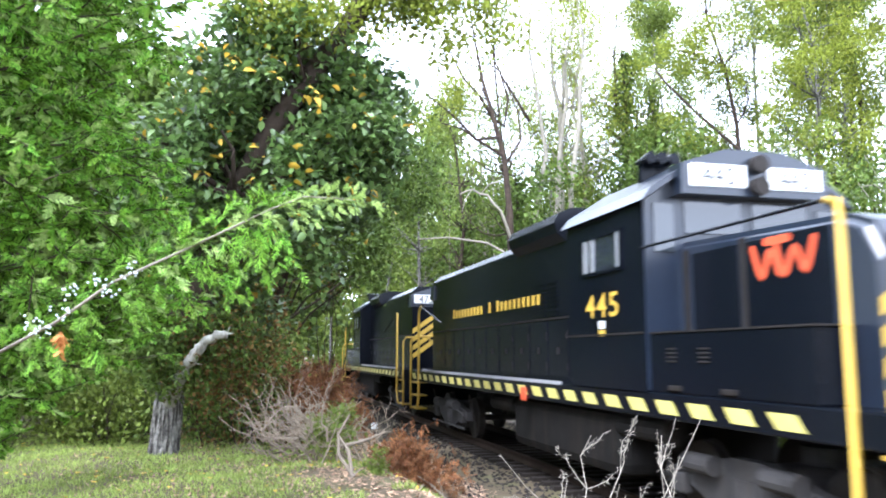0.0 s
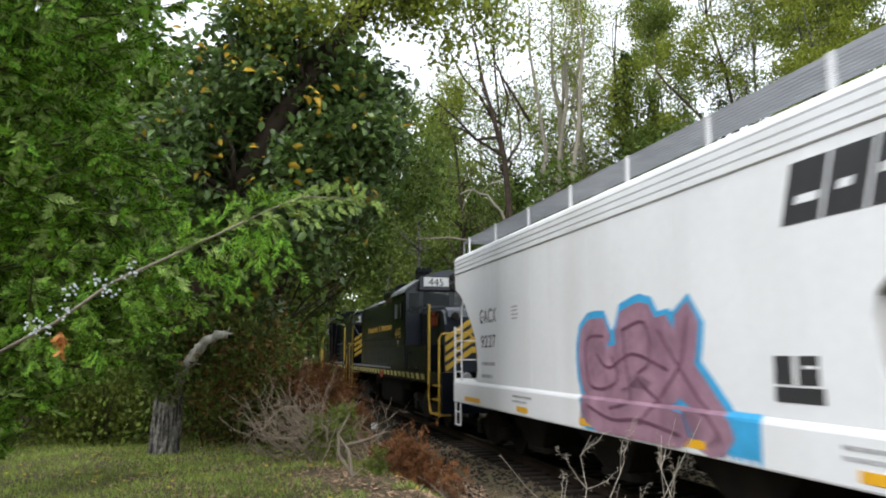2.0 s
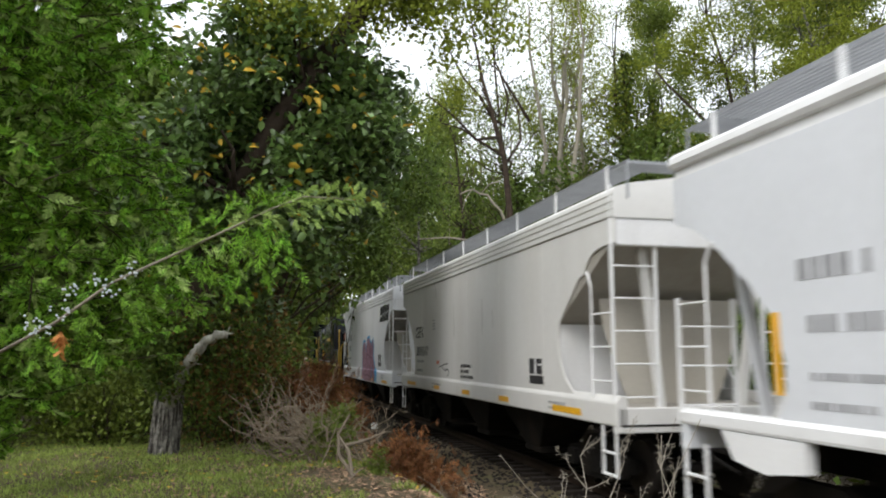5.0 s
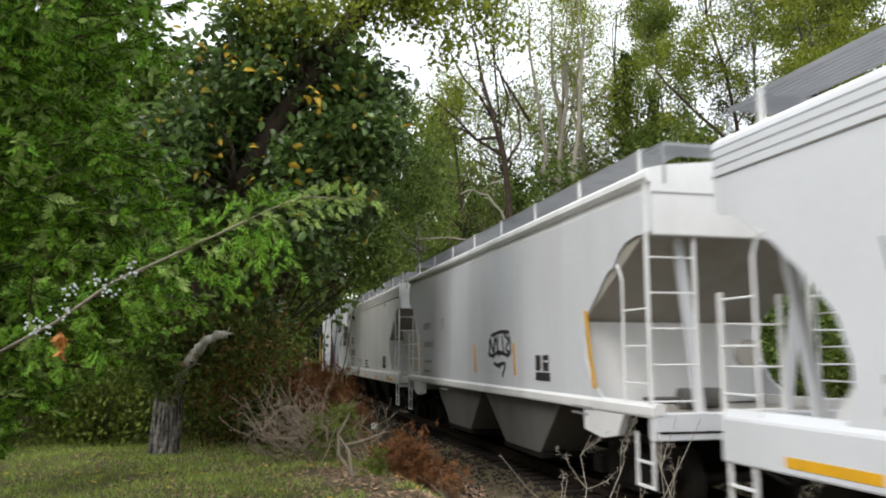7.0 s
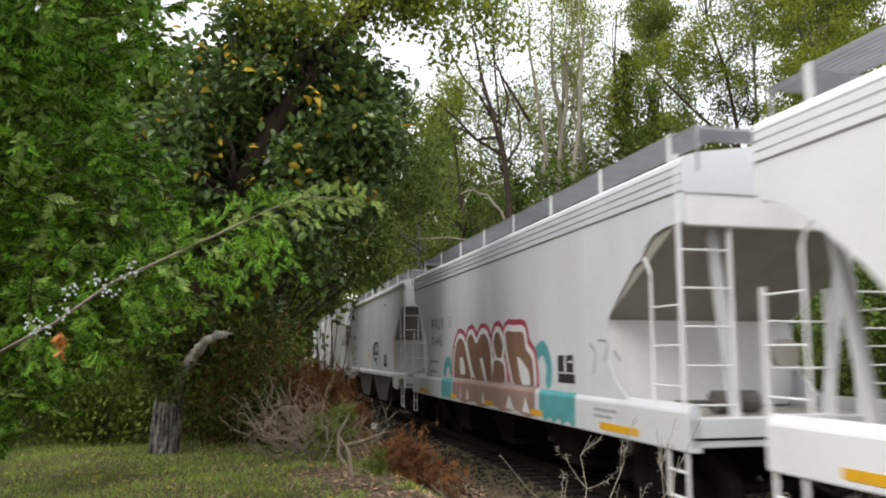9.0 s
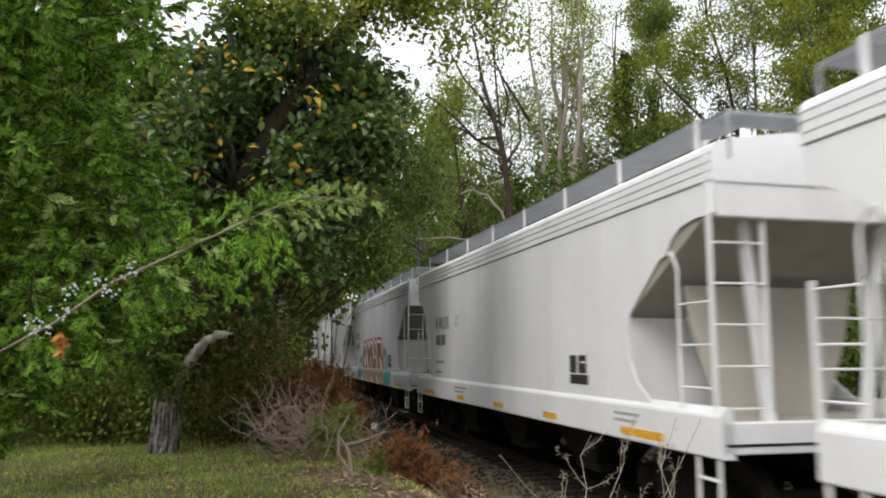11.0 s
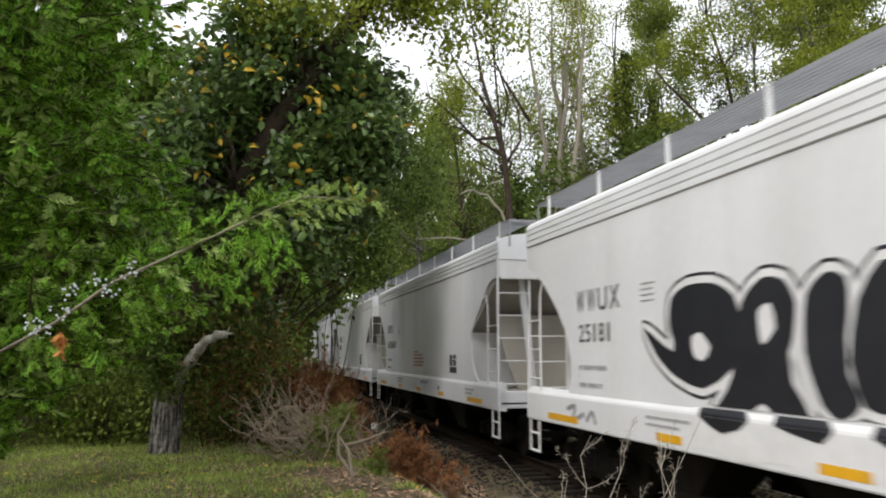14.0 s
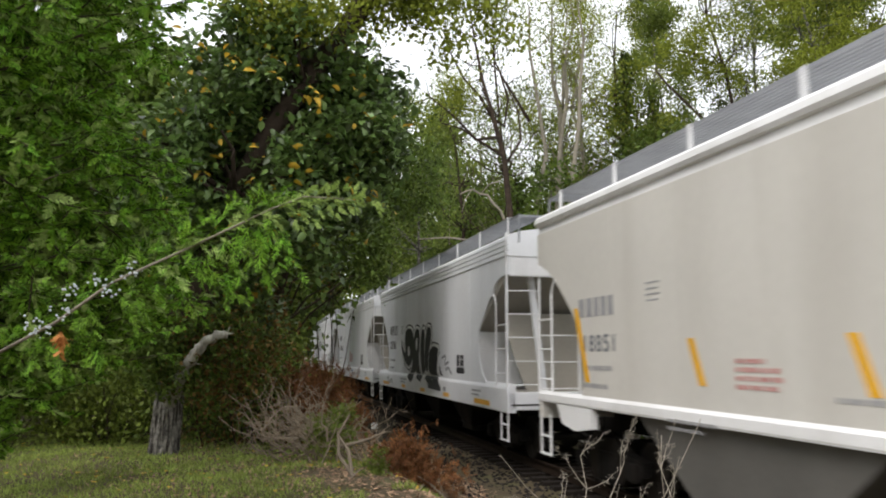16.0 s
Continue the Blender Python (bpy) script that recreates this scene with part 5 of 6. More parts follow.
bm = bmesh.new()
tube(bm, [Vector((-4.5 + 0.012 * k, 13, 0.3 + 0.2 * k)) for k in range(8)], [0.285, 0.245, 0.228, 0.222, 0.218, 0.216, 0.214, 0.212], 40)
for v in bm.verts:
    a = math.atan2(v.co.y - 13, v.co.x + 4.5)
    v.co += Vector((math.cos(a), math.sin(a), 0)) * (0.014 * math.sin(17 * a + 2 * v.co.z) + 0.008 * RNG.normal())
part("foot", bm, M_BARK, th, "pale lichen-mottled furrowed bark")
# the treetop's sunlight is put in by a lighter leaf colour
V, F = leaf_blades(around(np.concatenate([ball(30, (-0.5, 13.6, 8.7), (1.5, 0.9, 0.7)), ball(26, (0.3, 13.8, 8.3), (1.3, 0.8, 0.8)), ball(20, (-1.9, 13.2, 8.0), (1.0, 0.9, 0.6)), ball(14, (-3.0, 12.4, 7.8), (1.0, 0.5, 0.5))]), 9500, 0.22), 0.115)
cloud_mesh("upper_crown", V, F, M_LEAFLIGHT, th, "upper leaves in a lighter yellow-green that stands for sunlight")
spots = np.concatenate([np.repeat(np.array([(-4.05, 11.9, 4.3), (-4.2, 11.9, 4.15), (-3.3, 12.0, 6.7), (-2.1, 12.3, 6.2)]), 7, 0), ball(46, (-2.9, 12.2, 5.6), (1.9, 0.2, 1.9))])
V, F = broad_leaves(spots + RNG.normal(size=spots.shape) * (0.09, 0.04, 0.09), 0.14)
cloud_mesh("turned_leaves", V, F, M_LEAFYELLOW, th, "single leaves turned yellow")
stub = empty("broken_limb", "broken lichen-grey limb jutting from the leaning tree", "branch")
STUB = np.array(((-4.42, 12.95, 1.3), (-4.28, 12.75, 1.5), (-4.12, 12.55, 1.72), (-4.0, 12.45, 1.9), (-3.84, 12.35, 2.12), (-3.68, 12.3, 2.26), (-3.5, 12.25, 2.38), (-3.34, 12.2, 2.42)))
bm = bmesh.new()
t = np.linspace(0, 7, 26)
way = np.stack([np.interp(t, np.arange(8), STUB[:, i]) for i in range(3)], 1) + RNG.normal(size=(26, 3)) * 0.012
tube(bm, [Vector(p) for p in way], list(np.linspace(0.115, 0.06, 26) * RNG.uniform(0.85, 1.15, 26)), 9)
for v in bm.verts:
    v.co += Vector(RNG.normal(size=3) * 0.008)
smooth(part("wood", bm, M_LICHEN, stub))
for k, d in ((9, (0.1, -0.1, 0.22)), (13, (0.2, -0.1, -0.1)), (17, (0.1, 0.0, 0.2)), (21, (0.22, -0.05, -0.02)), (25, (0.08, 0, 0.12)), (25, (0.14, 0, 0.01))):
    bm = bmesh.new()
    tube(bm, bent(way[k], way[k] + np.array(d), 5, 0.1), [0.02, 0.016, 0.012, 0.008, 0.003], 6)
    part("snag", bm, M_LICHEN, stub)

# shrubs below and behind it
def shrub(label, clumps, n, size, material, spread=0.25, name="shrub", hung_from=None):
    th = empty(name, label, "shrub", "undergrowth along the line")
    base = clumps.mean(0)
    for c in clumps[:7]:
        bm = bmesh.new()
        b = np.array((base[0] + (c[0] - base[0]) * 0.3, base[1] + (c[1] - base[1]) * 0.3, 0))
        b[2] = float(ground_z(b[0], b[1])) - 0.05
        if hung_from:
            b = np.array(hung_from)
        tube(bm, bent(b, c, 5, 0.07), [0.016, 0.013, 0.01, 0.007, 0.004], 5)
        part("stem", bm, M_BARKDARK, th)
    V, F = leaf_blades(around(clumps, n, spread), size)
    cloud_mesh("foliage", V, F, material, th)
    return th


# besides real hanging growth, these clumps fill in the brownish shade by the trunk
shrub("dark hanging growth round the leaning tree's foot", ball(34, (-4.1, 12.62, 2.3), (1.2, 0.16, 0.7)), 2600, 0.1, M_LEAF, 0.16, "hanging_growth", (-4.0, 12.95, 3.3))
shrub("dark growth clinging to the leaning tree's trunk", ball(26, (-4.35, 12.55, 2.0), (0.55, 0.12, 0.55)), 1900, 0.1, M_LEAF, 0.12, "hanging_growth", (-4.0, 12.95, 3.2))
shrub("brown growth added for the brownish shade round the leaning tree's foot", ball(30, (-3.6, 12.75, 2.2), (1.3, 0.2, 0.8)), 1500, 0.09, M_BROWNLEAF, 0.2, "hanging_growth", (-4.0, 12.95, 3.2))
for cx, cy, r, h, n, m in ((-4.7, 20.5, 1.0, 4.6, 3500, M_LEAF), (-7.6, 16.2, 1.5, 2.2, 4000, M_LEAF), (-9.0, 18.5, 1.8, 3.2, 4000, M_LEAF), (-6.6, 14.9, 1.2, 1.5, 2500, M_LEAFMID), (-3.6, 17.6, 0.6, 1.9, 1500, M_LEAFMID), (-5.7, 26, 1.2, 3.2, 3000, M_LEAFMID), (-6.8, 31, 1.3, 3.4, 3000, M_LEAFMID), (-8.4, 39, 1.5, 3.6, 3000, M_LEAFLIGHT), (-10.8, 48, 1.8, 4.5, 3000, M_LEAFMID), (-5.9, 14.2, 1.4, 1.5, 3000, M_LEAFMID), (-4.2, 14.4, 1.1, 1.6, 2600, M_LEAF), (-3.4, 14.9, 0.8, 0.9, 1500, M_LEAFMID), (-3.6, 14.2, 1.2, 1.2, 1300, M_BROWNLEAF), (-3.9, 15.6, 1.0, 2.6, 2600, M_BROWNLEAF), (-7.8, 14.0, 1.6, 1.7, 4500, M_LEAFMID), (-4.6, 15.8, 1.6, 2.4, 5000, M_LEAF), (-5.3, 18.5, 1.6, 2.8, 5000, M_LEAF), (-6.6, 16.6, 2.0, 2.8, 5000, M_LEAF), (-9.4, 15.0, 2.0, 2.6, 5000, M_LEAF)):
    z = float(ground_z(np.array(cx), np.array(cy)))
    shrub("dense dark green understorey shrub in shade", ball(30, (cx, cy, z + h * 0.55), (r, r * 0.7, h * 0.6)), n, 0.1, m, 0.26)

# trees behind the leaning one
for k, (x, y, h, n) in enumerate(((-8.4, 17.5, 8.6, 8000), (-5.6, 18.5, 8.4, 8000), (-6.6, 20.5, 8.8, 8000), (-11.5, 18, 13, 8000), (-7.2, 23, 9.6, 7000), (-7.8, 26, 10.5, 7000), (-12, 25, 16, 8000), (-9.0, 33, 15, 7000), (-11.5, 42, 16, 7000), (-15, 55, 17, 7000))):
    z = float(ground_z(np.array(x), np.array(y)))
    lean = RNG.normal(size=2) * 0.5
    tr = [(x, y, z - 0.2), (x + 0.3 * lean[0], y, z + h * 0.25), (x + lean[0] * 0.6, y + lean[1] * 0.5, z + h * 0.55), (x + lean[0], y + lean[1], z + h * 0.9)]
    tree("woodland_tree", "tall leafy woodland tree at the edge of the clearing", tr, 0.2, 0.06, ball(70, (x + lean[0] * 0.7, y + lean[1] * 0.6, z + h * 0.56), (2.5, 2.3, h * 0.43)), n, 0.2 + 0.004 * y, M_LEAF if k < 5 else M_LEAFMID, M_BARKDARK, 0.5, 24, kind_group="woodland trees")


# a tree whose fine hanging foliage overhangs the line
over = np.concatenate([ball(60, (-2.5, 19, 6.0), (1.1, 1.4, 2.2)), ball(40, (-3.6, 20, 8.0), (1.6, 1.5, 2.0)), ball(26, (-1.9, 19.5, 4.6), (0.6, 1.0, 1.0)), ball(46, (-0.9, 22, 6.9), (1.0, 1.4, 1.3)), ball(16, (-1.5, 20, 8.4), (0.9, 1.0, 0.8)), ball(46, (-3.3, 25, 8.3), (1.2, 2.4, 2.0)), ball(30, (-2.4, 24, 6.3), (0.6, 1.6, 1.0))])
tree("overhanging_tree", "tree with fine hanging foliage reaching over the line", [(-4.4, 19.5, 0.2), (-4.2, 19.4, 2.5), (-3.7, 19.3, 5.0), (-3.0, 19.2, 7.5), (-2.6, 19.2, 9.5)], 0.14, 0.05, over, 25000, 0.125, M_LEAF, M_BARKDARK, 0.26, 44)
shrub("browned dead growth hanging over the line", ball(20, (-2.9, 20.5, 4.6), (0.5, 1.0, 1.0)), 900, 0.11, M_BROWNLEAF, 0.2)


# ---- cedar: flat sprays of scale leaves ----
def sprays(base, way, length, material_width=0.013, pairs=8):
    """Flat fern-like sprays: a stalk and paired twigs that shorten to the tip."""
    n = len(base)
    way = unit(way)
    side = unit(np.cross(way, RNG.normal(size=(n, 3)) * 0.6 + (0, 0, 1)))
    L = np.asarray(length).reshape(-1, 1)
    out = [diamonds(base, way, side, L[:, 0], material_width * 0.9)]
    for k in range(pairs):
        t = 0.12 + 0.82 * k / pairs
        for s in (1, -1):
            w = unit(way * 0.8 + side * s * 0.75 + RNG.normal(size=(n, 3)) * 0.12)
            l = L[:, 0] * 0.46 * (1 - t * 0.72) * RNG.uniform(0.7, 1.2, n)
            out.append(diamonds(base + way * L * (t + 0.03 * s), w, unit(np.cross(np.cross(w, side), w) + 1e-6), l, material_width))
    return joined(out)


def cedar_bough(path, spray_len, density, width=0.013, flare=0.9, droop=0.25, start=0.15):
    """Sprays along a bough, set to both sides and a little down."""
    P = np.array([tuple(p) for p in path])
    seg = np.linalg.norm(np.diff(P, axis=0), axis=1)
    cum = np.concatenate([[0], np.cumsum(seg)])
    n = max(4, int(cum[-1] * density))
    t = (start + (1 - start) * RNG.uniform(0, 1, n)) * cum[-1]
    B = np.stack([np.interp(t, cum, P[:, i]) for i in range(3)], 1)
    j = np.clip(np.searchsorted(cum, t) - 1, 0, len(seg) - 1)
    d = unit(np.diff(P, axis=0))[j]
    o = unit(RNG.normal(size=(n, 3)) * (1, 1, 0.5))
    w = d * 0.75 + o * flare
    w[:, 2] -= droop
    return B, w, spray_len * (1.1 - 0.5 * t / cum[-1]) * RNG.uniform(0.7, 1.25, n)


def cedar(label, base, height, boughs, spray_len, density, seed_dirs, width=0.013, name="cedar_tree"):
    th = empty(name, label, "tree", "cedars")
    bm = bmesh.new()
    b = np.array(base, float)
    tube(bm, [Vector(b + (0, 0, height * t)) for t in (0, 0.3, 0.6, 0.9, 1)], [0.16, 0.13, 0.09, 0.04, 0.01], 9)
    smooth(part("trunk", bm, M_BARKDARK, th))
    B, Wy, Ls = [], [], []
    for z, ang, reach, rise in boughs:
        bm = bmesh.new()
        a = b + (0, 0, z)
        e = a + np.array((math.cos(ang) * reach, math.sin(ang) * reach, rise))
        p = bent(a, e, 7, 0.05, 0.06)
        tube(bm, p, list(np.linspace(0.018, 0.003, 7)), 5)
        for _ in range(5):
            q = np.array(p[RNG.integers(2, 6)])
            f = q + unit(np.array((math.cos(ang + RNG.normal() * 0.8), math.sin(ang + RNG.normal() * 0.8), RNG.normal() * 0.35))) * reach * RNG.uniform(0.18, 0.4)
            p2 = bent(q, f, 4, 0.05)
            tube(bm, p2, [0.01, 0.008, 0.005, 0.003], 4)
            r = cedar_bough(p2, spray_len, density, start=0.0)
            B.append(r[0]), Wy.append(r[1]), Ls.append(r[2])
        r = cedar_bough(p, spray_len, density)
        B.append(r[0]), Wy.append(r[1]), Ls.append(r[2])
        part("bough", bm, M_BARKDARK, th)
    B, Wy, Ls = np.concatenate(B), np.concatenate(Wy), np.concatenate(Ls)
    # a random quarter of the sprays is coloured brighter to give lit highlights
    pale = RNG.uniform(0, 1, len(B)) < 0.25
    for pick, m, part_name in ((~pale, M_CEDAR, "foliage"), (pale, M_CEDARTIP, "fresh_foliage")):
        V, F = sprays(B[pick], Wy[pick], Ls[pick], width)
        cloud_mesh(part_name, V, F, m, th)
    return th


boughs = []
for k in range(74):
    z = 0.95 + 5.35 * k / 74
    boughs.append((z, RNG.uniform(-1.5, 1.2), RNG.uniform(1.3, 2.2) * (0.62 if z < 1.6 else 1.06), RNG.uniform(-0.3, 0.5)))
cedar("bushy green cedar at the edge of the lawn", (-4.6, 6.8, 0.4), 7.5, boughs, 0.23, 26, None, 0.021)
boughs = [(1.1 + 7.2 * k / 60, RNG.uniform(-2.4, 0.9), RNG.uniform(1.5, 2.6) * (0.7 if k < 10 else 1), RNG.uniform(-0.3, 0.4)) for k in range(60)]
cedar("dense cedar behind the nearer one", (-5.9, 9.8, 0.4), 10, boughs, 0.25, 25, None, 0.025)

# the long bough that reaches across the view
reach = empty("cedar_bough", "long cedar bough with pale fresh tips and blue berries", "branch")
B_PATH = [(-2.89, 5.2, 2.11), (-2.39, 4.9, 2.29), (-1.97, 4.7, 2.52), (-1.5, 4.5, 2.68), (-1.13, 4.3, 2.8), (-0.93, 4.2, 2.87), (-0.73, 4.1, 2.92), (-0.54, 4.0, 2.89), (-0.38, 3.95, 2.86)]
bm = bmesh.new()
tube(bm, [Vector(p) for p in B_PATH], [0.011, 0.0105, 0.009, 0.008, 0.0065, 0.005, 0.004, 0.0025, 0.0012], 7)
smooth(part("wood", bm, M_BARKPALE, reach))
P = np.array(B_PATH)
fresh, hang = [], []
for k in range(32):
    t = 0.3 + 0.68 * k / 31
    q = np.array([np.interp(t * 8, np.arange(9), P[:, i]) for i in range(3)])
    over_side = k % 2 == 0
    L = (0.17 if over_side else 0.32) * (1.25 - 0.98 * t) * RNG.uniform(0.7, 1.25)
    way = np.array((0.85, -0.15 + 0.3 * RNG.normal(), 0.42 if over_side else -0.5))
    tip = q + way * L
    (fresh if t > 0.5 or k % 3 else hang).append(cedar_bough([tuple(q), tuple((q + tip) / 2 + (0.01, -0.02, 0.015)), tuple(tip)], 0.115 * (1.35 - 0.75 * t), 44, flare=0.34, droop=0.05, start=0.0))
for k in range(26):
    t = 0.62 * k / 25
    q = np.array([np.interp(t * 8, np.arange(9), P[:, i]) for i in range(3)])
    tip = q + np.array((0.12 + 0.12 * RNG.uniform(), -0.12 * RNG.uniform(), -RNG.uniform(0.16, 0.42) * (1 if k % 3 else -0.5)))
    hang.append(cedar_bough([tuple(q), tuple((q + tip) / 2 + (-0.02, -0.02, 0.02)), tuple(tip)], 0.15, 38, flare=0.6, droop=0.1, start=0.05))
for group, m, part_name in ((fresh, M_CEDARTIP, "fresh_foliage"), (hang, M_CEDAR, "foliage")):
    V, F = sprays(np.concatenate([h[0] for h in group]), np.concatenate([h[1] for h in group]), np.concatenate([h[2] for h in group]), 0.0085, 6)
    cloud_mesh(part_name, V, F, m, reach)
bm = bmesh.new()
for k in range(90):
    c = ((-2.03, 4.65, 2.53), (-1.96, 4.65, 2.47), (-2.24, 4.75, 2.46), (-2.31, 4.8, 2.36), (-2.48, 4.9, 2.22), (-2.53, 4.9, 2.29), (-1.8, 4.6, 2.58))[k % 7]
    q = np.array(c) + RNG.normal(size=3) * 0.03
    bmesh.ops.create_icosphere(bm, subdivisions=1, radius=0.0085, matrix=Matrix.Translation(q))
tagged(part("berry", bm, M_BERRY, reach, "waxy pale blue berries"), kind="stuff")
V, F = sprays(*cedar_bough([(-2.27, 4.75, 2.24), (-2.24, 4.7, 2.17), (-2.25, 4.68, 2.1)], 0.09, 120, start=0.0), 0.009, 6)
cloud_mesh("dead_spray", V, F, M_DEADSPRAY, reach, "browned dead spray")

# ---- brush pile and dead fronds beside the line ----
pile = empty("brush_pile", "heap of bleached bare sticks at the lawn's edge", "brush pile")
for k in range(160):
    root = np.array((-2.0, 12.7, 0.5)) + RNG.normal(size=3) * (0.42, 0.7, 0.02)
    root[2] = float(ground_z(root[0], root[1])) + RNG.uniform(0.02, 0.5)
    a = RNG.uniform(0.0, 1.5) if k % 2 else RNG.uniform(-0.2, 3.3)
    L = RNG.uniform(0.35, 1.0)
    if k % 4 == 0:
        root += np.array((RNG.uniform(-0.5, 0.2), RNG.uniform(-0.3, 0.8), RNG.uniform(0.0, 0.3)))
    tip = root + np.array((-math.cos(a), RNG.normal() * 0.35, math.sin(a) * 0.85)) * L
    bm = bmesh.new()
    p = bent(root, tip, 6, 0.13)
    tube(bm, p, list(np.linspace(1, 0.25, 6) * RNG.uniform(0.005, 0.017)), 5)
    for i in (2, 3, 4):
        e = np.array(p[i]) + unit(np.array(p[i + 1]) - np.array(p[i]) + RNG.normal(size=3) * 0.12) * RNG.uniform(0.12, 0.4)
        tube(bm, bent(p[i], e, 4, 0.1), [0.005, 0.004, 0.003, 0.0015], 4)
    part("stick", bm, M_DEADWOOD, pile)
for pts in (((-1.15, 10.6, 0.5), (-1.4, 10.9, 0.75), (-1.45, 11.2, 1.0), (-1.32, 11.4, 1.25)), ((-1.18, 10.55, 0.52), (-1.25, 10.8, 0.8), (-1.42, 11.0, 1.0)), ((-1.4, 11.0, 0.85), (-1.1, 11.2, 0.9), (-0.8, 11.3, 1.02))):
    bm = bmesh.new()
    tube(bm, [Vector(p) for p in pts], list(np.linspace(0.03, 0.014, len(pts))), 7)
    part("stick", bm, M_DEADWOOD, pile)


def fronds(label, clumps, n, length, spread, material=None, name="dead_fronds"):
    th = empty(name, label, "dead branches")
    c = around(clumps, n, spread)
    w = RNG.normal(size=(n, 3)) + (0, 0, 0.5)
    V, F = sprays(c, w, length * RNG.uniform(0.6, 1.3, n), 0.012, 6)
    cloud_mesh("foliage", V, F, material or M_RUST, th)
    for q in clumps[:18]:
        bm = bmesh.new()
        b = q + RNG.normal(size=3) * (0.3, 0.3, 0.05)
        b[2] = float(ground_z(b[0], b[1]))
        tube(bm, bent(b, q, 4, 0.06), [0.012, 0.01, 0.007, 0.004], 5)
        part("stem", bm, M_DEADWOOD, th)
    return th


fronds("rust-brown dead cedar branches heaped beside the track", np.concatenate([ball(30, (-0.22, 10.9, 0.46), (0.62, 0.5, 0.12)), ball(24, (-0.6, 11.5, 0.6), (0.4, 0.6, 0.2)), ball(8, (-0.35, 11.3, 0.85), (0.3, 0.3, 0.2))]), 800, 0.2, 0.1)
fronds("rust-brown dead fronds along the track", ball(40, (-2.3, 15.5, 1.05), (0.5, 1.6, 0.65)), 1300, 0.3, 0.14)
fronds("rust-brown dead fronds lying over the stick heap", np.concatenate([ball(30, (-2.45, 15.0, 1.45), (0.5, 1.0, 0.35)), ball(16, (-1.75, 14.0, 0.95), (0.35, 0.6, 0.3))]), 800, 0.26, 0.14)
fronds("small green cedar sprout among the sticks", ball(8, (-0.9, 10.8, 0.62), (0.16, 0.2, 0.2)), 110, 0.16, 0.06, M_LEAFMID, "cedar_sprout")
fronds("green weeds growing through the sticks", ball(16, (-1.6, 12.0, 0.95), (0.28, 0.4, 0.32)), 300, 0.2, 0.08, M_LEAFMID, "weeds")
fronds("yellow-green weeds by the track", ball(16, (-2.6, 17, 1.3), (0.5, 1.0, 0.35)), 260, 0.24, 0.1, M_LEAFLIGHT, "weeds")

# ---- bare thorny twigs close to the camera ----
thorn = empty("thorn_bush", "bare grey thorny twigs before the track", "shrub")


def twig(a, b, r, depth=0):
    p = bent(a, b, 6, 0.1)
    bm = bmesh.new()
    tube(bm, p, list(np.linspace(r, r * 0.4, 6)), 6)
    for i in range(1, 6):
        for _ in range(2):
            q = np.array(p[i]) + (np.array(p[i - 1]) - np.array(p[i])) * RNG.uniform(0, 1)
            d = unit(RNG.normal(size=3) * (1, 0.5, 0.7)) * RNG.uniform(0.02, 0.045)
            rod(bm, q, q + d, r * 0.35, 0.0012, 4)
    part("twig", bm, M_TWIG, thorn)
    if depth < 2:
        for _ in range(3 if depth == 0 else 1):
            i = RNG.integers(1, 5)
            d = np.array(b) - np.array(a)
            e = np.array(p[i]) + unit(d + RNG.normal(size=3) * (0.5, 0.3, 0.35) * np.linalg.norm(d)) * np.linalg.norm(d) * RNG.uniform(0.25, 0.42)
            twig(p[i], e, r * 0.6, depth + 1)


for a, b in (((1.02, 6.0, 0.6), (1.1, 6.0, 1.5)), ((1.15, 6.0, 0.6), (1.92, 6.0, 1.62)), ((1.0, 6.1, 0.62), (0.42, 6.0, 1.36)), ((1.3, 5.9, 0.6), (1.72, 5.9, 1.36)), ((1.2, 6.1, 0.6), (1.38, 6.1, 1.4)), ((0.95, 5.9, 0.6), (0.9, 5.9, 1.2)), ((1.35, 6.0, 0.6), (1.62, 6.0, 1.5)), ((1.05, 6.0, 0.6), (1.3, 6.0, 1.15))):
    twig(np.array(a), np.array(b), 0.0052)

# ---- the wooded bank beyond the line ----
def bank_tree(x, y, h, lean, n, material, bark, r=0.16, crown=0.62, wide=2.0, size=0.24, sparse=36, group="trees on the bank"):
    z = float(ground_z(np.array(x), np.array(y)))
    t = [(x + lean * k * k * h * 0.12 + 0.15 * math.sin(3 * k + x), y + 0.2 * math.sin(2.3 * k + y), z - 0.3 + h * k) for k in np.linspace(0, 1, 8)]
    t = [(p[0] + 0.22 * RNG.normal() * (i > 1), p[1], p[2]) for i, p in enumerate(t)]
    top = np.array(t[-1])
    cl = np.concatenate([ball(sparse, (t[5][0], t[5][1], z + h * crown), (wide, wide, h * 0.31)), ball(7, top, (1.0, 1.0, 0.7))])
    return tree("bank_tree", "slender tree with thin yellow-green foliage on the bank", t, r, 0.03, cl, n, size, material, bark, 0.33, 28, kind_group=group, limb_r=0.5)


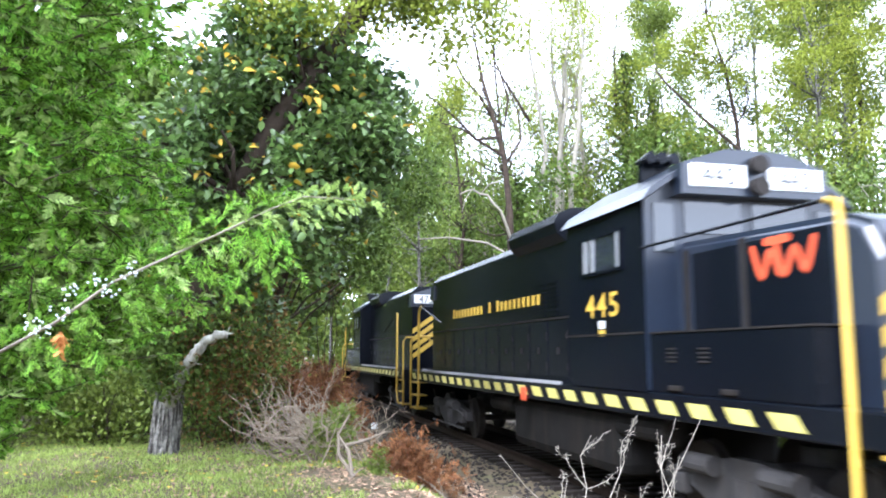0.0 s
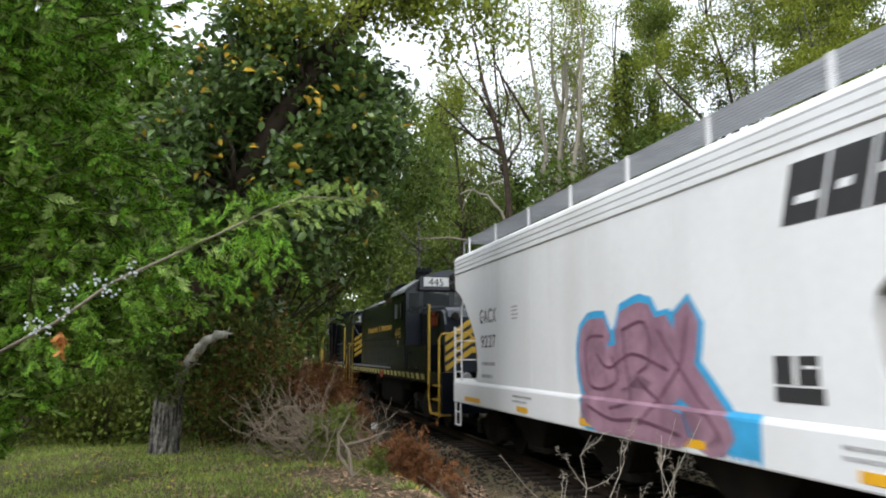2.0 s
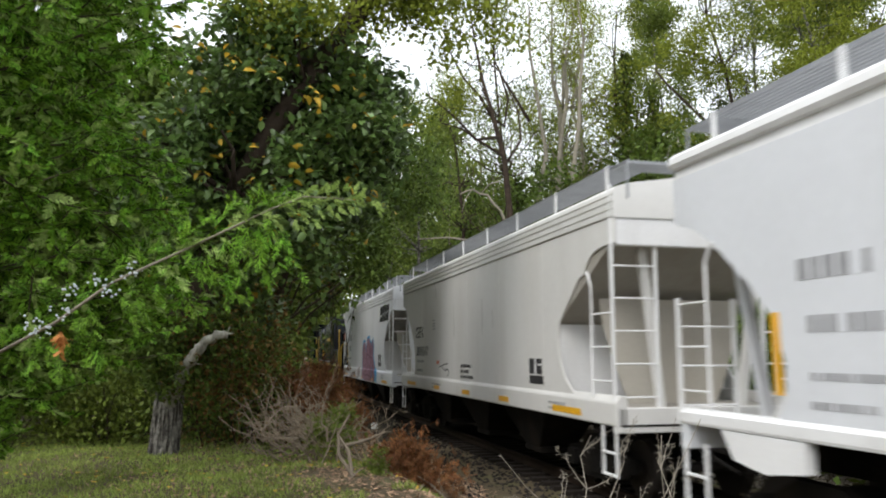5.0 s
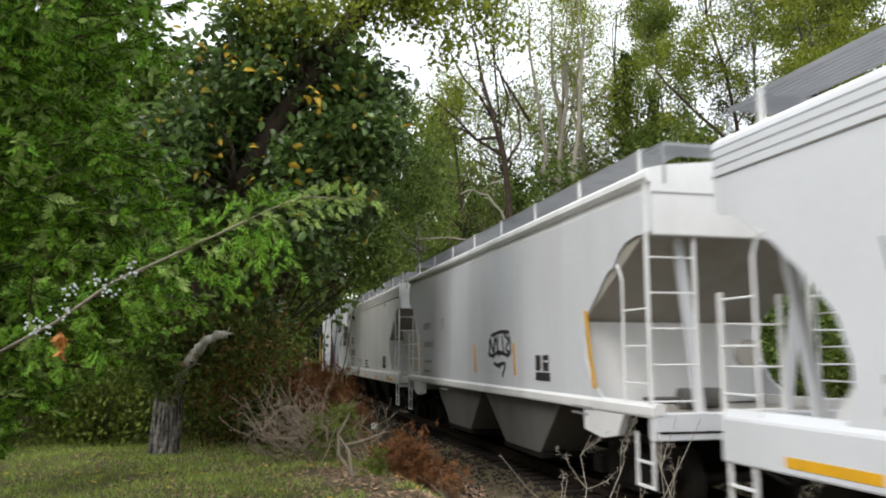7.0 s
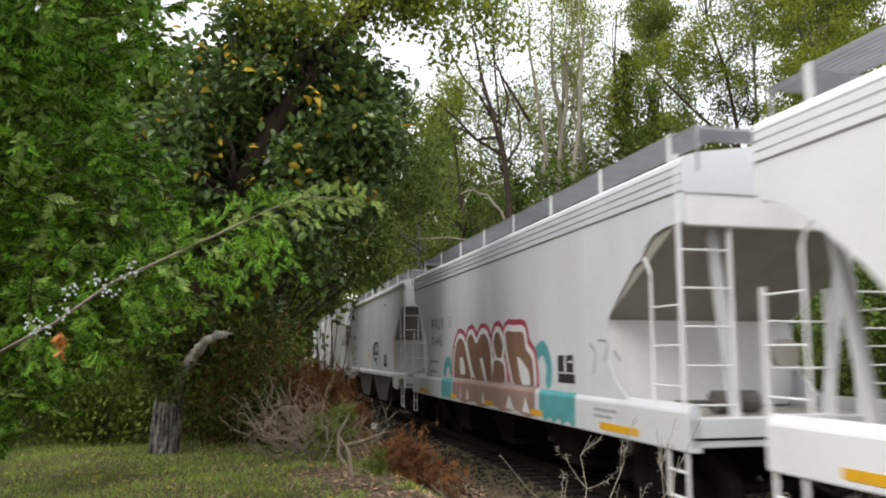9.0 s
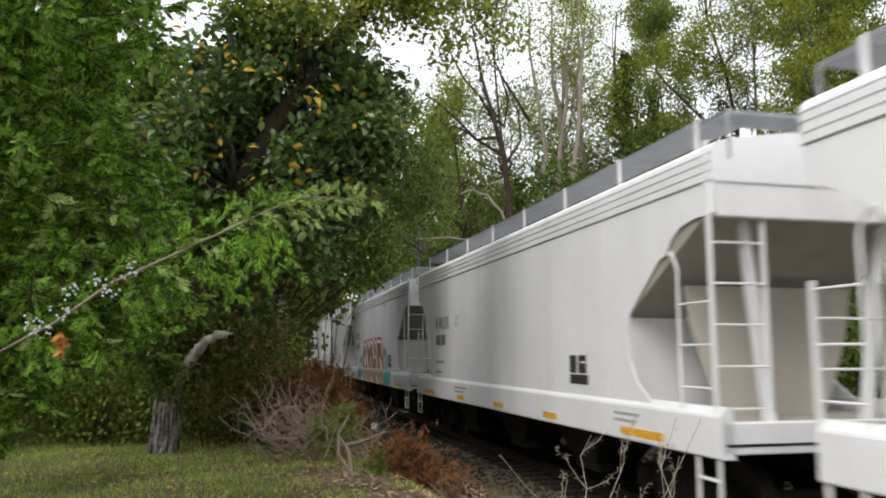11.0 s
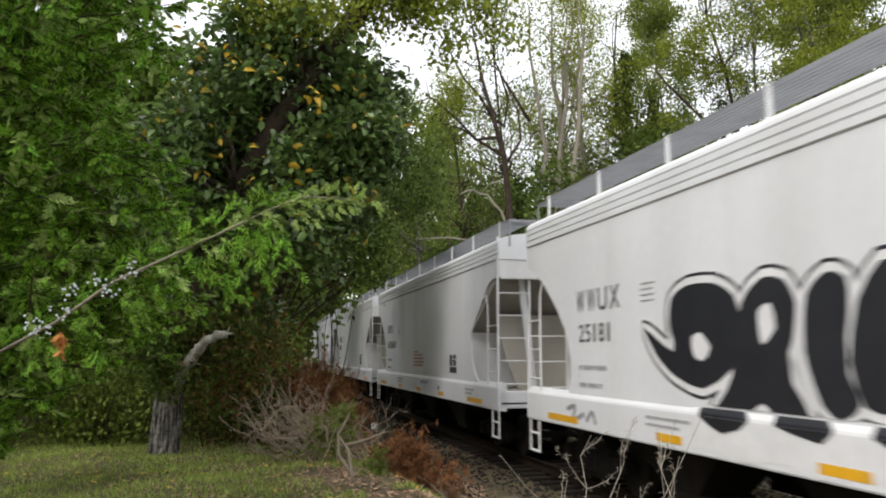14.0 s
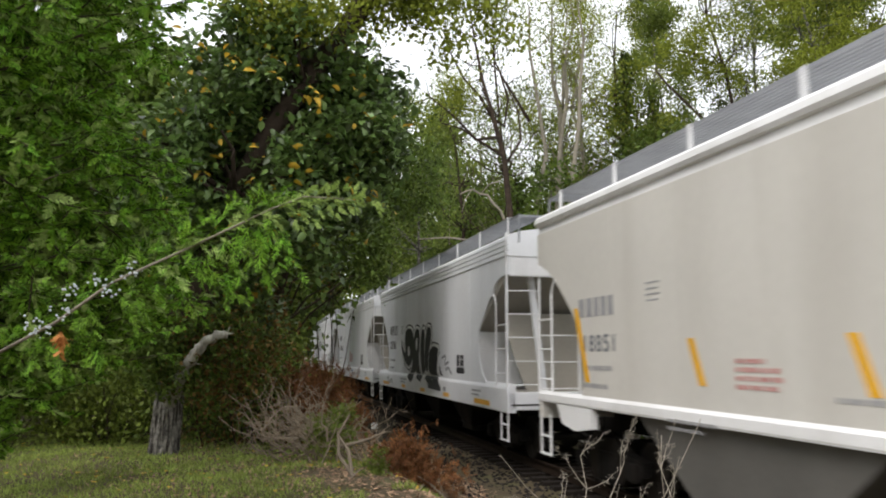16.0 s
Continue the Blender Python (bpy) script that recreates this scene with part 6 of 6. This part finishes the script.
SPOTS = [(3.2, 32, 17, -0.6, M_BARKDARK), (5.0, 34, 18, 0.2, M_BARKPALE), (6.3, 36, 17, 0.1, M_BARKPALE), (4.4, 35, 14, 0.1, M_BARK), (1.0, 38, 15, -0.3, M_BARKDARK), (8.9, 38, 18, 0.1, M_BARKDARK), (10.4, 38, 17, 0.0, M_BARK), (12.8, 33, 17, -0.9, M_BARKDARK), (16.4, 31, 19, 0.1, M_BARK), (14.4, 36, 18, 0.2, M_BARK), (18.6, 35, 19, 0.1, M_BARKDARK), (7.6, 42, 20, 0.0, M_BARKPALE), (11.5, 44, 20, 0.2, M_BARK), (-1.5, 46, 15, 0.1, M_BARK), (2.5, 48, 17, 0.1, M_BARKPALE), (15.5, 28, 16, 0.0, M_BARKDARK), (20.5, 30, 18, 0.1, M_BARK), (13.0, 27, 13, 0.1, M_BARK), (-3.6, 60, 17, 0.0, M_BARK), (0.5, 64, 18, 0, M_BARK), (5.0, 60, 20, 0, M_BARK), (10, 60, 21, 0, M_BARK), (16, 55, 22, 0, M_BARK), (23, 48, 22, 0, M_BARK), (-7, 85, 20, 0, M_BARK), (-14, 100, 20, 0, M_BARK), (-17, 80, 19, 0, M_BARK), (-22, 110, 22, 0, M_BARK), (-11, 125, 22, 0, M_BARK)]
for k, (x, y, h, lean, bark) in enumerate(SPOTS):
    bank_tree(x, y, h, lean, (3700 if -0.6 < x / y * 10 < 2.5 else 15000) if y < 50 else (3900 if -2 < x < 15 else 11000), M_LEAFLIGHT if k % 3 and x > 3.5 else M_LEAFMID, bark, 0.13 + 0.05 * (k % 3), 0.7, 2.0 + 0.02 * y, 0.085 + 0.0015 * y)

# a crooked many-stemmed tree, and slender pale trunks beside it, before the brighter gaps
crooked = empty("crooked_tree", "crooked dark tree with many spreading bare limbs on the bank", "tree")
for k, pts in enumerate([[(2.49, 29.0, 7.18), (2.19, 29.0, 9.37), (1.89, 29.0, 11.07), (1.53, 29.2, 12.54), (1.19, 29.4, 14.32), (1.1, 29.5, 15.61)], [(1.92, 29.0, 10.94), (1.44, 28.8, 11.67), (0.86, 28.6, 12.26), (0.29, 28.5, 13.41), (0.03, 28.5, 14.62)], [(2.08, 29.0, 10.28), (1.17, 28.6, 9.98), (0.41, 28.4, 10.76), (-0.47, 28.2, 11.47), (-1.14, 28.0, 11.05)], [(2.17, 29.0, 9.5), (1.45, 29.3, 10.1), (0.68, 29.5, 10.69), (-0.1, 29.7, 10.89)], [(1.89, 29.0, 11.01), (2.29, 29.2, 10.74), (2.52, 29.5, 11.9), (2.15, 29.7, 12.99), (1.63, 29.8, 13.51)], [(2.25, 29.0, 8.98), (3.01, 29.4, 10.13), (2.91, 29.6, 11.39), (2.42, 29.8, 12.55)], [(3.34, 30.0, 11.18), (2.83, 30.0, 12.07), (2.17, 30.0, 13.04), (1.78, 30.0, 14.01)]]):
    bm = bmesh.new()
    foot = [Vector((pts[0][0] + 0.1, pts[0][1], float(ground_z(np.array(pts[0][0]), np.array(pts[0][1]))) - 0.2))] if k == 0 else []
    way = foot + [Vector(q) + Vector(RNG.normal(size=3) * 0.05) for q in pts]
    r = 0.15 if k == 0 else 0.07
    tube(bm, way, list(np.linspace(r, 0.02, len(way))), 7)
    for q in way[2:]:
        for _ in range(2):
            e = np.array(q) + RNG.normal(size=3) * (0.55, 0.3, 0.4) + (0, 0, 0.45)
            tube(bm, bent(q, e, 5, 0.12), [0.022, 0.018, 0.014, 0.01, 0.005], 5)
    smooth(part("trunk" if k == 0 else "limb", bm, M_BARKDARK, crooked))
V, F = leaf_blades(around(np.concatenate([ball(16, (0.54, 28.5, 11.44), (0.9, 0.6, 0.5)), ball(14, (-0.83, 28.0, 10.89), (0.8, 0.6, 0.4)), ball(14, (0.29, 28.6, 12.13), (0.7, 0.6, 0.4))]), 2600, 0.26), 0.12)
cloud_mesh("crown", V, F, M_LEAFLIGHT, crooked)
for pts in [[(3.78, 31.0, 7.53), (4.09, 31.0, 10.15), (3.78, 31.0, 12.69), (3.61, 31.0, 14.41), (3.52, 31.0, 16.3)], [(4.64, 32.0, 8.84), (4.89, 32.0, 10.84), (5.16, 32.0, 12.59), (5.14, 32.0, 14.36), (5.5, 32.0, 16.15), (5.38, 32.0, 17.67)], [(5.09, 30.5, 8.52), (5.36, 30.5, 10.98), (5.48, 30.5, 12.94), (5.66, 30.5, 14.64), (5.39, 30.5, 16.36)], [(4.99, 32.5, 12.31), (4.8, 32.5, 13.8), (4.61, 32.5, 15.15), (4.72, 32.5, 16.83)]]:
    slim = empty("slender_tree", "slender pale trunk rising through the bank's foliage", "tree", "slender trunks on the bank")
    bm = bmesh.new()
    way = [Vector((pts[0][0], pts[0][1], float(ground_z(np.array(pts[0][0]), np.array(pts[0][1]))) - 0.2))] + [Vector(q) + Vector(RNG.normal(size=3) * 0.05) for q in pts]
    tube(bm, way, list(np.linspace(0.12, 0.035, len(way))), 8)
    smooth(part("trunk", bm, M_BARKPALE, slim))
    for q in way[2:]:
        bm = bmesh.new()
        e = np.array(q) + RNG.normal(size=3) * (0.6, 0.3, 0.3) + (0, 0, 0.7)
        tube(bm, bent(q, e, 5, 0.1), [0.03, 0.024, 0.018, 0.012, 0.005], 5)
        part("limb", bm, M_BARKPALE, slim)
    V, F = leaf_blades(around(np.array([tuple(q) for q in way[-2:]]) + (0, 0, 0.3), 700, 0.5), 0.13)
    cloud_mesh("crown", V, F, M_LEAFLIGHT, slim)

# undergrowth that climbs the bank
for k in range(96):
    s = 11 + 70 * (k / 96) ** 1.4
    u = 4.4 + (k % 5) * 2.4 + RNG.uniform(-0.6, 0.6)
    x, y, _ = rail_point(s, u)
    z = float(ground_z(np.array(x), np.array(y)))
    h = RNG.uniform(2.0, 4.2)
    shrub("leafy undergrowth on the bank beyond the track", ball(30, (x, y, z + h * 0.45), (1.7, 1.7, h * 0.6)), 2600, 0.15 + 0.0022 * y, (M_LEAF, M_LEAF, M_LEAFMID, M_LEAF)[k % 4], 0.28)


# leafy understorey trees that close the bank below the tall ones
for k in range(34):
    if k < 18:
        s, u, rise = 30 + 2.9 * k, 5.2 + 2.4 * (k % 3), RNG.uniform(0.21, 0.265)
    else:
        s, u, rise = 17 + 1.7 * (k - 18), 9.5 + 3.5 * (k % 3), RNG.uniform(0.26, 0.33)
    x, y, _ = rail_point(s, u)
    z = float(ground_z(np.array(x), np.array(y)))
    h = max(3.5, rise * y + 2.1 - z)
    w = 1.5 + 0.016 * y
    stem = [(x, y, z - 0.2), (x + 0.2 * math.sin(k), y, z + h * 0.3), (x + 0.4 * math.sin(k), y, z + h * 0.6), (x + 0.5 * math.sin(k), y + 0.2, z + h * 0.9)]
    tree("understorey_tree", "small dense tree in the shade of the bank", stem, 0.09, 0.03, ball(46, (x + 0.3 * math.sin(k), y, z + h * 0.5), (w, w, h * 0.49)), 5200, 0.12 + 0.0026 * y, (M_LEAF, M_LEAFMID, M_LEAF, M_LEAF)[k % 4], M_BARKDARK if k % 3 else M_BARKPALE, 0.36, 14, kind_group="understorey of the bank")


def far_woods(label, spots, n, size, material):
    """Distant woods, joined: leaf masses of uneven height."""
    c = np.concatenate([ball(16, (x, y, h * 0.5), (4.5, 4.5, h * 0.55)) for x, y, h in spots])
    V, F = leaf_blades(around(c, n, 0.9), size, 0.75)
    return tagged(cloud_mesh("far_woods", V, F, material), label, "woods", kind="stuff")


far_woods("distant green woods on the rising ground", [(x, 62 + 8 * math.sin(x) + max(0, x) * 0.1, (19 if x < 3 else 13.5) + 3 * math.sin(x * 0.7) + 0.12 * max(x, 0)) for x in np.arange(-4, 62, 4.5)], 26000, 0.62, M_LEAFMID)
far_woods("dark woods beyond the clearing", [(x, 38 + 6 * math.sin(x * 1.3) - 0.4 * (x + 10), (22 if x < -18 else 12.5) + 2 * math.sin(x)) for x in np.arange(-48, -7, 3.5)], 30000, 0.5, M_LEAF)
far_woods("woods where the line curves out of sight", [(x, y, 17) for x, y in ((-22, 150), (-18, 165), (-14, 155), (-26, 160), (-30, 140), (-38, 120), (-34, 95), (-25, 105), (-18, 78), (-14.5, 62), (-20, 90), (-9, 150), (-24, 175), (-16, 180), (-20, 135), (-17, 110))], 46000, 0.8, M_LEAFMID)
far_woods("tall woods on the far slope", [(-7, 106, 35), (-3, 98, 36), (2, 92, 33), (-9.5, 122, 32), (-6, 115, 38), (0, 105, 36), (-8, 128, 38)], 20000, 0.75, M_LEAFMID)
# out of view: an added ring of leaves that limits low sky light
far_woods("unseen woods around the lawn, added to block low sky and fill reflections", [(42 * math.cos(a), 42 * math.sin(a), 9.5 + 1.5 * math.sin(5 * a)) for a in np.arange(2.6, 5.6, 0.13)], 17000, 0.8, M_LEAFMID)
# the pale fallen limbs
for name, pts, r in (("fallen_limb", ((0.6, 28, 7.8), (0.85, 28.1, 7.95), (1.1, 28, 8.02), (1.38, 28.1, 7.9), (1.62, 28, 7.8), (1.82, 28.1, 7.5), (2.05, 28, 7.2), (2.3, 28.2, 6.6), (2.8, 28.5, 5.4), (3.6, 29, 3.4)), 0.06), ("fallen_limb", ((1.38, 28.1, 7.9), (1.7, 28.2, 8.25), (2.1, 28.3, 8.35)), 0.03), ("fallen_limb", ((1.05, 28, 7.98), (0.8, 27.8, 7.6), (0.7, 27.7, 7.1)), 0.028), ("fallen_limb", ((-0.83, 26, 5.86), (0.2, 26, 5.95), (1.43, 26, 5.76), (2.6, 26.5, 5.2), (3.4, 27, 3.6)), 0.05), ("leaning_trunk", ((16.2, 30.5, 4.6), (14.0, 30.2, 7.2), (11.35, 30, 10.1), (9.9, 30, 11.5), (8.8, 30, 12.6), (8.4, 30, 13.3)), 0.085)):
    th = empty(name, "pale bare limb fallen among the undergrowth", "branch")
    bm = bmesh.new()
    tube(bm, [Vector(p) + Vector(RNG.normal(size=3) * r * 0.5) for p in pts], list(np.linspace(r, r * 0.4, len(pts)) if name == "leaning_trunk" else r * np.linspace(0.5, 1, len(pts))), 8)
    smooth(part("wood", bm, M_BARKDARK if name == "leaning_trunk" else M_BARKPALE, th))
# ivy that has climbed two of the bank's trunks
for x, y, z0, z1, r in ((8.95, 37.6, 8.0, 17.0, 0.45), (10.35, 37.6, 7.0, 15.2, 0.32), (3.05, 31.6, 5.0, 9.2, 0.3)):
    th = empty("ivy", "dark ivy clothing a trunk on the bank", "ivy", "ivy on the bank")
    bm = bmesh.new()
    tube(bm, [Vector((x + 0.08 * math.sin(k * 1.9), y, float(ground_z(np.array(x), np.array(y))) + (z1 - float(ground_z(np.array(x), np.array(y)))) * k / 6)) for k in range(7)], [0.06] * 7, 6)
    part("stem", bm, M_BARKDARK, th)
    n = int(650 * (z1 - z0) * r)
    zz = RNG.uniform(z0, z1, n)
    c = np.stack([x + RNG.normal(size=n) * r * 0.6 * (1.1 - 0.4 * (zz - z0) / (z1 - z0)), y + RNG.normal(size=n) * r * 0.5, zz], 1)
    V, F = leaf_blades(c, 0.2)
    cloud_mesh("foliage", V, F, M_LEAF, th)

# ---- grass, fallen leaves, scrap ----
n = 80000
x, y = RNG.uniform(-10, 0.6, n), RNG.uniform(7.2, 16, n)
keep = (beside(x, y) < -5.0 + 0.55 * rough(x, y, 0.9)) & (RNG.uniform(0, 1, n) < 0.75 + 0.25 * rough(x, y, 1.4))
x, y = x[keep], y[keep]
w = unit(RNG.normal(size=(len(x), 3)) * (0.5, 0.5, 0.2) + (0, 0, 0.8))
V, F = diamonds(np.stack([x, y, ground_z(x, y)], 1), w, unit(np.cross(w, RNG.normal(size=(len(x), 3)))), RNG.uniform(0.04, 0.11, len(x)), 0.012)
tagged(cloud_mesh("grass", V, F, M_GRASS), "short yellowing lawn grass", "grass", kind="stuff")
n = 15000
x, y = RNG.uniform(-6, 2, n), RNG.uniform(7.5, 18, n)
keep = (beside(x, y) < -2.4) & (RNG.uniform(0, 1, n) < np.clip(1.2 + 0.25 * (beside(x, y) + 4.5), 0.12, 1))
x, y = x[keep], y[keep]
w = unit(RNG.normal(size=(len(x), 3)) * (1, 1, 0.18))
V, F = diamonds(np.stack([x, y, ground_z(x, y) + 0.02], 1), w, unit(np.cross(w, RNG.normal(size=(len(x), 3)) * 0.25 + (0, 0, 1))), RNG.uniform(0.04, 0.1, len(x)), 0.04, 0.2)
tagged(cloud_mesh("leaf_litter", V, F, M_LITTER), "dry brown fallen leaves", "leaves", kind="stuff")
n = 260
x, y = RNG.uniform(-8, 0, n), RNG.uniform(7.6, 15, n)
w = unit(RNG.normal(size=(n, 3)) * (1, 1, 0.15))
V, F = diamonds(np.stack([x, y, ground_z(x, y) + 0.05], 1), w, unit(np.cross(w, RNG.normal(size=(n, 3)) * 0.25 + (0, 0, 1))), RNG.uniform(0.05, 0.1, n), 0.05, 0.2)
tagged(cloud_mesh("yellow_leaves", V, F, M_LEAFYELLOW), "yellow leaves scattered on the lawn", "leaves", kind="stuff")
bm = bmesh.new()
box(bm, -1.87, -1.7, 21.0, 21.12, 0.16, 0.32, 0.03)
tagged(part("scrap", bm, M_PAPER), "crumpled white scrap beside the ballast", "litter")


motions()
